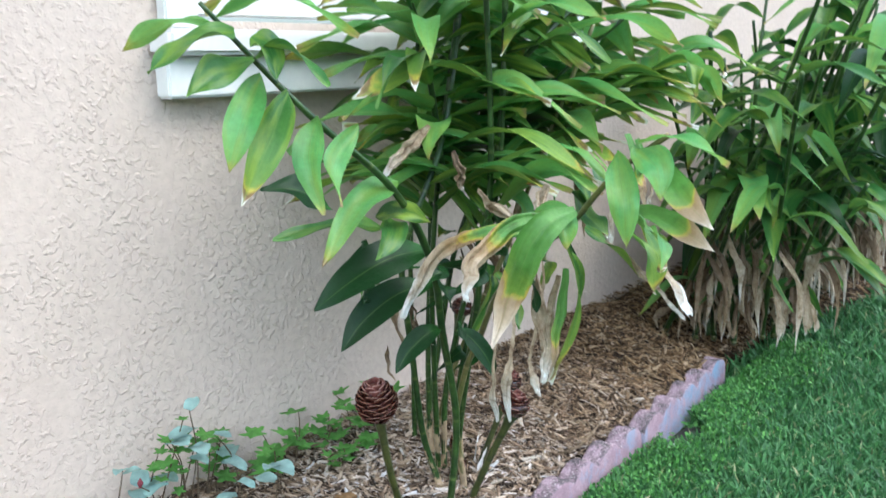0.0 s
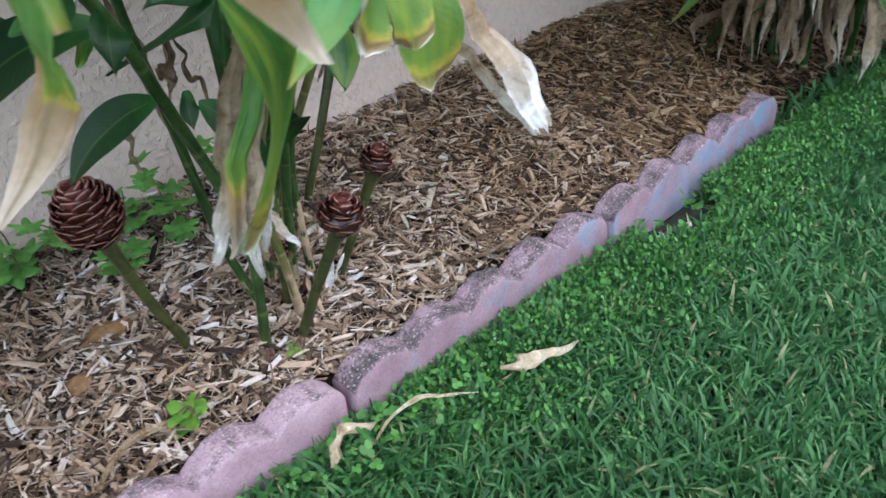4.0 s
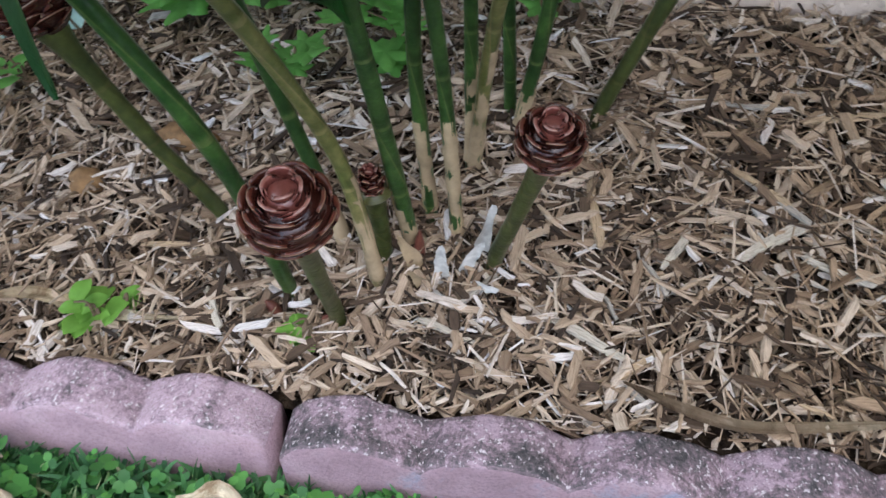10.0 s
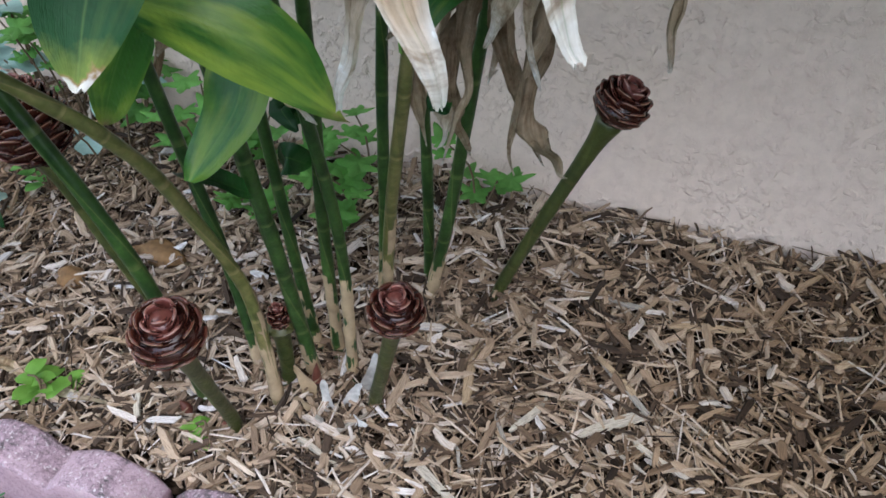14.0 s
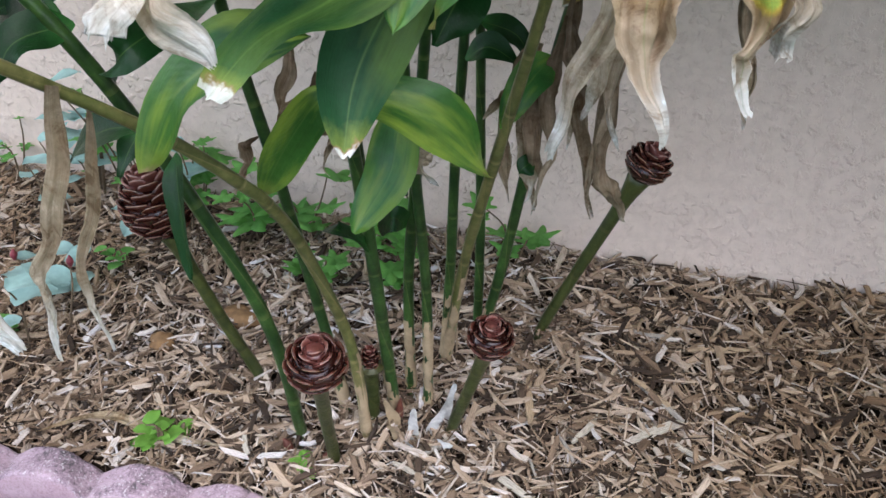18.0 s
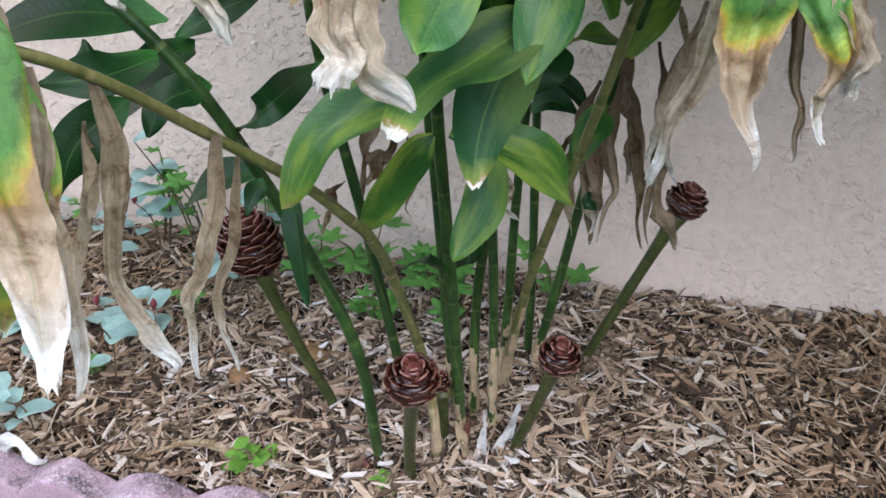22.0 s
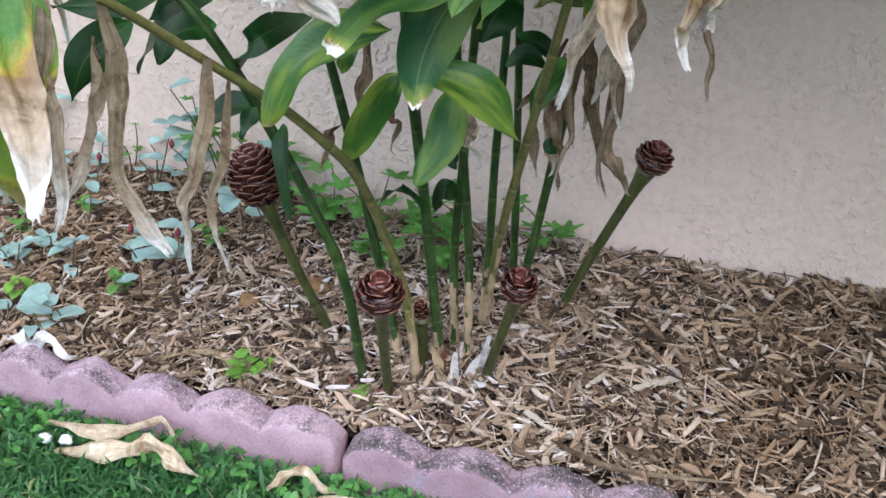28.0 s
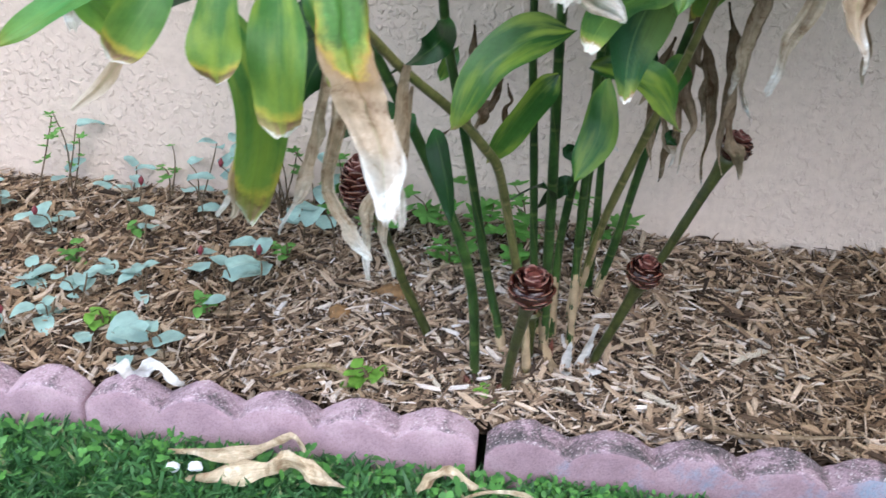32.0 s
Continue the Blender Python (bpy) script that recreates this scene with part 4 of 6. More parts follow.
cane_olive = cane([(0.122, -0.248, 0.138), (0.146, -0.288, 0.315), (0.184, -0.348, 0.487), (0.215, -0.40, 0.62), (0.26, -0.46, 0.82), (0.33, -0.55, 1.1)], 0.0061, 0.0045, CANE_PALE, "olive cane with a tan sheathed foot", 8, 0.20)
cane_straight = cane([(0.147, -0.172, 0.152), (0.144, -0.178, 0.30), (0.135, -0.185, 0.50), (0.13, -0.20, 0.70), (0.14, -0.24, 1.25)], 0.0061, 0.0045, CANE, "straight green cane by the wall", 8)
cane_wall = cane([(0.160, -0.195, 0.146), (0.180, -0.205, 0.26), (0.208, -0.226, 0.455), (0.235, -0.25, 0.62), (0.28, -0.32, 0.80), (0.36, -0.46, 1.0), (0.43, -0.58, 1.12)], 0.0065, 0.0045, CANE, "green cane leaning along the wall", 8, 0.12)

leaf(cane_lean, LEAF_TIP, 0.048, [(-0.245, -0.814, 0.760), (-0.198, -0.812, 0.659), (-0.228, -0.778, 0.521)], (0.31, -0.90, 0.32), end=0.2, shape=(0.16, 0.6))
leaf(cane_lean, LEAF_TIP, 0.046, [(-0.162, -0.859, 0.780), (-0.148, -0.908, 0.727), (-0.146, -0.917, 0.667)], (0.29, -0.92, 0.77), end=0.42, shape=(0.16, 0.6))
leaf(cane_lean, LEAF_TIP, 0.040, [(-0.158, -0.800, 0.761), (-0.125, -0.839, 0.723), (-0.102, -0.872, 0.678)], (0.24, -0.94, 0.76), end=0.42, shape=(0.16, 0.6))
leaf(cane_lean, LEAF_TIP, 0.038, [(-0.187, -0.904, 0.787), (-0.183, -0.934, 0.751), (-0.182, -0.943, 0.712)], (0.36, -0.90, 0.75), end=0.42, shape=(0.16, 0.6))
leaf(cane_lean, LEAF_TIP, 0.034, [(-0.215, -0.928, 0.789), (-0.224, -0.959, 0.765), (-0.244, -0.973, 0.734)], (0.43, -0.88, 0.73), end=0.42, shape=(0.16, 0.6))
leaf(cane_lean, LEAF_LIGHT, 0.024, [(-0.239, -0.952, 0.792), (-0.269, -0.984, 0.771), (-0.310, -0.998, 0.744)], (0.50, -0.84, 0.72))
leaf(cane_lean, LEAF_LIGHT, 0.040, [(-0.346, -0.950, 0.905), (-0.397, -0.987, 0.854), (-0.398, -0.993, 0.794)], (-0.89, -0.42, 0.45))
leaf(cane_lean, LEAF_LIGHT, 0.042, [(-0.348, -0.978, 0.913), (-0.374, -1.019, 0.893), (-0.389, -1.032, 0.854)], (-0.91, -0.39, 0.42))
leaf(cane_lean, LEAF_WITHER, 0.038, [(-0.333, -1.005, 0.892), (-0.373, -1.051, 0.861), (-0.387, -1.097, 0.825)], (-0.74, -0.29, 0.72))
leaf(cane_lean, LEAF_LIGHT, 0.030, [(-0.326, -0.971, 0.918), (-0.347, -1.042, 0.926), (-0.360, -1.104, 0.898)], (-0.37, -0.15, 0.93))
leaf(cane_lean, LEAF_WITHER, 0.034, [(-0.306, -0.964, 0.828), (-0.337, -1.031, 0.816), (-0.353, -1.087, 0.791)], (-0.55, -0.22, 0.91))
leaf(cane_lean, LEAF_LIGHT, 0.045, [(-0.220, -0.749, 0.797), (-0.267, -0.824, 0.797), (-0.306, -0.855, 0.761)], (-0.60, -0.34, 0.72))
leaf(cane_lean, LEAF_DRY, 0.030, [(-0.165, -0.714, 0.683), (-0.178, -0.732, 0.593), (-0.202, -0.768, 0.505)], (-0.82, -0.49, 0.29), crumple=0.24)
leaf(cane_front, LEAF_LIGHT, 0.046, [(-0.581, -0.543, 1.015), (-0.643, -0.570, 0.954), (-0.671, -0.574, 0.895)], (-0.64, -0.77, 0.36))
leaf(cane_front, LEAF_TIP, 0.048, [(-0.543, -0.552, 0.991), (-0.615, -0.586, 0.924), (-0.663, -0.584, 0.852)], (-0.66, -0.75, 0.38))
leaf(cane_front, LEAF_LIGHT, 0.042, [(-0.513, -0.572, 0.956), (-0.559, -0.602, 0.897), (-0.567, -0.634, 0.830)], (-0.69, -0.71, 0.30))
leaf(cane_front, LEAF_MID, 0.048, [(-0.583, -0.532, 1.036), (-0.649, -0.537, 1.020), (-0.703, -0.544, 0.992)], (-0.37, -0.47, 0.80))
leaf(cane_front, LEAF_MID, 0.050, [(-0.605, -0.524, 1.072), (-0.681, -0.530, 1.058), (-0.745, -0.528, 1.021)], (-0.36, -0.48, 0.78))
leaf(cane_front, LEAF_MID, 0.040, [(-0.586, -0.534, 1.065), (-0.588, -0.571, 1.049), (-0.604, -0.600, 1.011)], (-0.54, -0.59, 0.58))
leaf(cane_front, LEAF_LIGHT, 0.034, [(-0.464, -0.608, 0.941), (-0.525, -0.614, 0.894), (-0.551, -0.652, 0.840)], (-0.64, -0.63, 0.39), twist=60)
leaf(cane_front, LEAF_LIGHT, 0.048, [(-0.310, -0.544, 0.841), (-0.428, -0.566, 0.819), (-0.523, -0.579, 0.744)], (-0.58, -0.54, 0.72))
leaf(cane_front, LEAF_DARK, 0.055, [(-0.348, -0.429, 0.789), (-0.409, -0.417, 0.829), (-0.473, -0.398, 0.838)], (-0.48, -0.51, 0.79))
leaf(cane_front, LEAF_MID, 0.046, [(-0.304, -0.499, 0.759), (-0.417, -0.495, 0.778), (-0.516, -0.469, 0.770)], (-0.42, -0.42, 0.91))
leaf(cane_front, LEAF_MID, 0.045, [(-0.291, -0.512, 0.772), (-0.363, -0.573, 0.762), (-0.413, -0.586, 0.734)], (-0.59, -0.51, 0.75))
leaf(cane_front, LEAF_EDGED, 0.040, [(-0.306, -0.489, 0.777), (-0.315, -0.557, 0.793), (-0.307, -0.607, 0.778)], (-0.53, -0.44, 0.81))
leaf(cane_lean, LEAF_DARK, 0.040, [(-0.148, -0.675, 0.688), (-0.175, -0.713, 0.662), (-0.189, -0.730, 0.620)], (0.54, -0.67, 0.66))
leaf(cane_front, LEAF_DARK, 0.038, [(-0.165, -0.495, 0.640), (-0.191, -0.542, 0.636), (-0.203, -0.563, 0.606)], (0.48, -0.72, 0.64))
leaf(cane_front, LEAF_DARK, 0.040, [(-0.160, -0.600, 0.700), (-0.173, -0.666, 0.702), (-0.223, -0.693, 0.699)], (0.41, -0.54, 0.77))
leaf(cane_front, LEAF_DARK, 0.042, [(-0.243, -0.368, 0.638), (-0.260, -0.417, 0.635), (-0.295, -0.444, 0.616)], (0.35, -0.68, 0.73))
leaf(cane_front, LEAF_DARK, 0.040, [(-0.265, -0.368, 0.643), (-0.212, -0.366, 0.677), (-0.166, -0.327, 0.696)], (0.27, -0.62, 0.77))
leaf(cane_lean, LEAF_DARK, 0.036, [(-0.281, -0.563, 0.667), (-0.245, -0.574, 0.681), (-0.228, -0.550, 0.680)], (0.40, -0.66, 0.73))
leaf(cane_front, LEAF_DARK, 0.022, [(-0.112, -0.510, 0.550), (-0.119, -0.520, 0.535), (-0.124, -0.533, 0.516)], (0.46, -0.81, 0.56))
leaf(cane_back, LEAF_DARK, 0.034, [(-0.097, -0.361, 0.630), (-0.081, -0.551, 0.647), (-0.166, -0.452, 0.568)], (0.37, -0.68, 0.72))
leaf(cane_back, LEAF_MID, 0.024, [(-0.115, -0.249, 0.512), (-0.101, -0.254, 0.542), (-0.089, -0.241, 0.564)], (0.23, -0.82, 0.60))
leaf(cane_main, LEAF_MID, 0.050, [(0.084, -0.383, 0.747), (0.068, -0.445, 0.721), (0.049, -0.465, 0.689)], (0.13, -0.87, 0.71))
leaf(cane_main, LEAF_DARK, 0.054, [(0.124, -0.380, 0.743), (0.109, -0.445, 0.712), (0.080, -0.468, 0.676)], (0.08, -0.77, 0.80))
leaf(cane_main, LEAF_LIGHT, 0.050, [(0.170, -0.410, 0.762), (0.168, -0.477, 0.724), (0.148, -0.488, 0.667)], (0.03, -0.87, 0.62), fold=0.5)
leaf(cane_main, LEAF_DARK, 0.050, [(0.163, -0.406, 0.694), (0.157, -0.456, 0.673), (0.147, -0.473, 0.648)], (0.20, -0.85, 0.63))
leaf(cane_main, LEAF_DARK, 0.024, [(0.067, -0.395, 0.385), (0.052, -0.462, 0.449), (0.005, -0.403, 0.396)], (0.24, -0.68, 0.95))
leaf(cane_thin, LEAF_DARK, 0.028, [(0.088, -0.335, 0.385), (0.080, -0.368, 0.412), (0.045, -0.284, 0.332)], (0.23, -0.78, 0.69))
leaf(cane_thin, LEAF_DARK, 0.024, [(0.092, -0.345, 0.440), (0.084, -0.372, 0.464), (0.100, -0.377, 0.448)], (0.23, -0.79, 0.66))
leaf(cane_rear, LEAF_DARK, 0.030, [(0.132, -0.270, 0.560), (0.159, -0.273, 0.577), (0.200, -0.283, 0.560)], (0.15, -0.75, 0.83))
leaf(cane_rear, LEAF_DARK, 0.028, [(0.140, -0.260, 0.600), (0.177, -0.230, 0.579), (0.198, -0.238, 0.555)], (0.15, -0.85, 0.65))
leaf(cane_wall, LEAF_MID, 0.040, [(0.227, -0.306, 0.588), (0.208, -0.347, 0.568), (0.191, -0.372, 0.534)], (0.14, -0.84, 0.59))
leaf(cane_wall, LEAF_TIP, 0.042, [(0.286, -0.213, 0.699), (0.252, -0.267, 0.670), (0.227, -0.261, 0.623)], (-0.05, -0.87, 0.62))
leaf(cane_wall, LEAF_TIP, 0.042, [(0.248, -0.200, 0.625), (0.205, -0.240, 0.647), (0.159, -0.251, 0.637)], (-0.01, -0.58, 0.95))
leaf(cane_wall, LEAF_DARK, 0.022, [(0.222, -0.342, 0.489), (0.215, -0.356, 0.488), (0.210, -0.361, 0.482)], (0.14, -0.91, 0.68))
leaf(cane_wall, LEAF_BROWN, 0.028, [(0.242, -0.284, 0.619), (0.261, -0.338, 0.558), (0.287, -0.256, 0.384)], (0.11, -0.94, 0.32), crumple=0.24)
leaf(cane_wall, LEAF_BROWN, 0.025, [(0.283, -0.271, 0.621), (0.295, -0.345, 0.528), (0.296, -0.374, 0.479), (0.322, -0.334, 0.429)], (0.08, -0.91, 0.40), crumple=0.24)
leaf(cane_olive, LEAF_BROWN, 0.023, [(0.213, -0.275, 0.607), (0.188, -0.338, 0.533), (0.200, -0.336, 0.433)], (0.17, -0.92, 0.34), crumple=0.24)
leaf(cane_wall, LEAF_BROWN, 0.031, [(0.225, -0.298, 0.562), (0.225, -0.347, 0.499), (0.220, -0.274, 0.391)], (0.14, -0.92, 0.37), crumple=0.24)
leaf(cane_olive, LEAF_BROWN, 0.020, [(0.217, -0.297, 0.568), (0.188, -0.327, 0.552), (0.168, -0.346, 0.529)], (0.17, -0.93, 0.32), crumple=0.24)
leaf(cane_back, LEAF_BROWN, 0.024, [(-0.068, -0.253, 0.599), (-0.061, -0.300, 0.513), (-0.058, -0.347, 0.426)], (0.23, -0.90, 0.37), crumple=0.24)
leaf(cane_back, LEAF_BROWN, 0.030, [(-0.021, -0.303, 0.539), (-0.038, -0.326, 0.502), (-0.052, -0.344, 0.472)], (0.21, -0.89, 0.39), crumple=0.24)
leaf(cane_main, LEAF_BROWN, 0.014, [(-0.011, -0.305, 0.533), (-0.004, -0.331, 0.485), (0.007, -0.353, 0.443)], (0.18, -0.89, 0.41), crumple=0.24)
leaf(cane_back, LEAF_BROWN, 0.016, [(-0.090, -0.309, 0.460), (-0.105, -0.325, 0.435), (-0.109, -0.346, 0.397)], (0.26, -0.86, 0.44), crumple=0.24)
leaf(cane_main, LEAF_DRY, 0.020, [(0.108, -0.402, 0.539), (0.126, -0.413, 0.515), (0.144, -0.424, 0.491)], (0.07, -0.90, 0.42), crumple=0.24)
leaf(cane_wall, LEAF_BROWN, 0.022, [(0.241, -0.255, 0.659), (0.245, -0.294, 0.600), (0.252, -0.322, 0.555), (0.254, -0.352, 0.511)], (0.07, -0.92, 0.38), crumple=0.24)
leaf(cane_olive, LEAF_DRY, 0.020, [(0.211, -0.274, 0.588), (0.206, -0.314, 0.532), (0.223, -0.343, 0.481), (0.218, -0.365, 0.451)], (0.10, -0.89, 0.45), crumple=0.24)
leaf(cane_wall, LEAF_DRY, 0.030, [(0.307, -0.368, 0.727), (0.289, -0.391, 0.653), (0.280, -0.405, 0.612), (0.268, -0.418, 0.574)], (-0.03, -0.94, 0.33), crumple=0.18, end=0.4)
leaf(cane_wall, LEAF_BROWN, 0.026, [(0.272, -0.295, 0.663), (0.280, -0.320, 0.597), (0.280, -0.347, 0.529), (0.288, -0.379, 0.452)], (-0.03, -0.93, 0.38), crumple=0.24)
leaf(cane_olive, LEAF_BROWN, 0.024, [(0.237, -0.299, 0.627), (0.230, -0.328, 0.560), (0.234, -0.358, 0.507), (0.229, -0.381, 0.449)], (0.01, -0.92, 0.40), crumple=0.24)
leaf(cane_wall, LEAF_DRY, 0.022, [(0.287, -0.313, 0.707), (0.299, -0.333, 0.649), (0.294, -0.369, 0.588), (0.305, -0.396, 0.538)], (-0.04, -0.94, 0.34), crumple=0.24)



def withered(owner, material, pts, widths, face, pleat=0.5, seed=0):
    """A dead blade hanging limp: lengthwise pleats, one margin rolled in, a gathered waist and a torn end."""
    r = np.random.RandomState(500 + seed)
    n, m = 52, 14
    c = spline([np.array(p) - ORIGIN for p in pts], n)
    s_ = np.linspace(0, 1, n)
    w = 0.5 * np.interp(s_, np.linspace(0, 1, len(widths)), widths)
    for k in range(3):
        w[1:-1] = 0.25 * w[:-2] + 0.5 * w[1:-1] + 0.25 * w[2:]
    tan = np.gradient(c, axis=0)
    ph = r.rand(8) * 6.28
    sway = 0.0045 * np.array([[math.sin(8 * s + ph[0]) + 0.35 * math.sin(21 * s + ph[5]), math.sin(6 * s + ph[1]) + 0.35 * math.sin(19 * s + ph[6]), 0.0] for s in s_])
    c = c + sway * np.clip(s_ * 3, 0, 1)[:, None]
    V, U, F = [], [], []
    for i, s in enumerate(s_):
        t = unit(tan[i])
        side = unit(np.cross(t, face))
        up = np.cross(side, t)
        a = 0.95 * math.sin(4.2 * s + ph[2]) * s
        side, up = math.cos(a) * side + math.sin(a) * up, math.cos(a) * up - math.sin(a) * side
        dry = pleat * min(1.0, 0.3 + 1.4 * s)
        for j in range(m + 1):
            v = 2 * j / m - 1
            x = v * (1 - 0.22 * dry * abs(v))
            z = dry * (0.55 * math.sin(5.2 * v + ph[3] + 1.4 * math.sin(3 * s + ph[4])) + 0.24 * math.sin(11 * v + ph[5] + 5 * s) + 0.55 * v * v * math.sin(2.2 * s + ph[6]))
            z += 0.10 * math.sin(17 * s + ph[7] + 2 * v) * dry
            edge = 0.10 * (r.rand() - 0.5) * dry if j in (0, m) else 0.0
            gather = 1 + 0.16 * dry * math.sin(23 * s + ph[0]) + 0.10 * dry * math.sin(41 * s + ph[4])
            p = c[i] + side * (x + edge) * w[i] * gather + up * z * w[i]
            q3 = Vector(p)
            p = p + dry * w[i] * (up * 0.55 * noise.noise(q3 * 75) + side * 0.22 * noise.noise(q3 * 60 + Vector((5, 0, 0))) + up * 0.22 * noise.noise(q3 * 190))
            if i == n - 1:
                p = p + t * w[i] * (0.32 * math.sin(1.4 * j + ph[1]) + 0.20 * math.sin(3.3 * j + ph[3]) - 0.5 * v * v)
            V.append(p)
            U.append((s, j / m))
    for i in range(n - 1):
        for j in range(m):
            q = i * (m + 1) + j
            F.append((q, q + 1, q + m + 2, q + m + 1))
    return part("leaf", mesh_of("leaf", V, F, material, U), owner,
                "dry tan leaf hanging limp with a bleached tip" if material in (LEAF_DRY, LEAF_BROWN) else "green leaf with a yellow margin and a dried bleached end")


# the dry and half-dry blades that hang in front of the canes
withered(cane_lean, LEAF_HALF, [(-0.150, -0.85, 0.825), (-0.115, -0.870, 0.785), (-0.093, -0.894, 0.721), (-0.083, -0.911, 0.692), (-0.073, -0.928, 0.656), (-0.060, -0.945, 0.618)], (0.030, 0.044, 0.046, 0.040, 0.034, 0.018), (0.50, -0.80, 0.35), 0.30, 1)
withered(cane_lean, LEAF_DRY, [(-0.138, -0.80, 0.754), (-0.115, -0.832, 0.726), (-0.092, -0.865, 0.693), (-0.073, -0.898, 0.652), (-0.057, -0.93, 0.606)], (0.006, 0.015, 0.022, 0.018, 0.007), (0.55, -0.75, 0.3), 0.55, 2)
withered(cane_lean, LEAF_DRY, [(-0.151, -0.715, 0.719), (-0.145, -0.712, 0.668), (-0.148, -0.709, 0.628), (-0.163, -0.706, 0.536), (-0.150, -0.703, 0.484), (-0.129, -0.700, 0.446)], (0.006, 0.022, 0.024, 0.013, 0.024, 0.012), (0.50, -0.80, 0.2), 0.5, 3)
withered(cane_lean, LEAF_DRY, [(-0.102, -0.622, 0.642), (-0.110, -0.628, 0.576), (-0.129, -0.634, 0.508), (-0.139, -0.639, 0.461), (-0.140, -0.645, 0.389)], (0.010, 0.019, 0.017, 0.022, 0.006), (0.45, -0.85, 0.2), 0.5, 4)
withered(cane_lean, LEAF_DRY, [(-0.102, -0.585, 0.608), (-0.111, -0.589, 0.546), (-0.128, -0.594, 0.472), (-0.126, -0.598, 0.428), (-0.120, -0.603, 0.371)], (0.004, 0.013, 0.011, 0.016, 0.006), (0.45, -0.85, 0.2), 0.5, 5)
withered(cane_wall, LEAF_DRY, [(0.310, -0.600, 0.830), (0.298, -0.613, 0.784), (0.289, -0.618, 0.733), (0.276, -0.622, 0.685), (0.261, -0.627, 0.641)], (0.022, 0.030, 0.022, 0.014, 0.010), (0.1, -0.95, 0.2), 0.5, 6)
withered(cane_wall, LEAF_HALF, [(0.312, -0.640, 0.872), (0.309, -0.665, 0.815), (0.312, -0.674, 0.774), (0.313, -0.678, 0.743), (0.318, -0.681, 0.715), (0.326, -0.685, 0.685)], (0.034, 0.048, 0.047, 0.030, 0.015, 0.006), (0.05, -0.95, 0.3), 0.45, 7)
withered(cane_wall, LEAF_BROWN, [(0.376, -0.485, 0.800), (0.376, -0.490, 0.765), (0.380, -0.491, 0.700), (0.386, -0.493, 0.658), (0.395, -0.494, 0.620)], (0.014, 0.018, 0.012, 0.010, 0.003), (-0.1, -0.95, 0.2), 0.7, 8)
withered(cane_wall, LEAF_HALF, [(0.340, -0.650, 0.860), (0.350, -0.668, 0.806), (0.364, -0.671, 0.772), (0.367, -0.671, 0.744), (0.366, -0.672, 0.732), (0.373, -0.672, 0.703)], (0.026, 0.036, 0.026, 0.011, 0.020, 0.008), (0.0, -0.95, 0.3), 0.5, 9)
withered(cane_wall, LEAF_DRY, [(0.365, -0.665, 0.835), (0.372, -0.670, 0.800), (0.379, -0.670, 0.780), (0.386, -0.670, 0.761), (0.382, -0.670, 0.738)], (0.016, 0.026, 0.022, 0.016, 0.012), (0.0, -0.95, 0.2), 0.6, 10)
withered(cane_main, LEAF_DRY, [(0.040, -0.700, 0.862), (0.048, -0.738, 0.819), (0.051, -0.750, 0.786), (0.054, -0.760, 0.766), (0.054, -0.770, 0.747)], (0.014, 0.026, 0.034, 0.034, 0.030), (0.25, -0.93, 0.25), 0.40, 11)
withered(cane_main, LEAF_DRY, [(0.060, -0.700, 0.862), (0.066, -0.738, 0.820), (0.067, -0.748, 0.782), (0.075, -0.757, 0.755), (0.103, -0.767, 0.735)], (0.014, 0.028, 0.036, 0.032, 0.006), (0.2, -0.93, 0.25), 0.40, 12)
withered(cane_front, LEAF_WITHER, [(-0.185, -0.783, 0.700), (-0.205, -0.790, 0.640), (-0.232, -0.788, 0.580), (-0.246, -0.784, 0.527)], (0.010, 0.018, 0.016, 0.006), (-0.6, -0.7, 0.2), 0.35, 13)
withered(cane_front, LEAF_DRY, [(-0.195, -0.775, 0.690), (-0.215, -0.776, 0.630), (-0.232, -0.776, 0.575), (-0.252, -0.779, 0.528)], (0.008, 0.020, 0.024, 0.012), (-0.6, -0.7, 0.2), 0.4, 14)
withered(cane_lean, LEAF_HALF, [(-0.200, -0.770, 0.755), (-0.260, -0.710, 0.768), (-0.298, -0.635, 0.742), (-0.310, -0.590, 0.680), (-0.318, -0.557, 0.614)], (0.014, 0.030, 0.028, 0.022, 0.012), (-0.45, -0.60, 0.66), 0.45, 15)
withered(cane_lean, LEAF_HALF, [(-0.240, -0.810, 0.795), (-0.320, -0.775, 0.792), (-0.375, -0.753, 0.752), (-0.392, -0.745, 0.720), (-0.402, -0.737, 0.687)], (0.014, 0.030, 0.030, 0.026, 0.014), (-0.55, -0.60, 0.6), 0.45, 16)
withered(cane_lean, LEAF_WITHER, [(-0.265, -0.845, 0.810), (-0.325, -0.840, 0.800), (-0.342, -0.812, 0.750), (-0.335, -0.775, 0.695), (-0.352, -0.768, 0.660), (-0.386, -0.782, 0.622)], (0.014, 0.044, 0.054, 0.050, 0.030, 0.005), (-0.70, -0.62, 0.35), 0.18, 17)
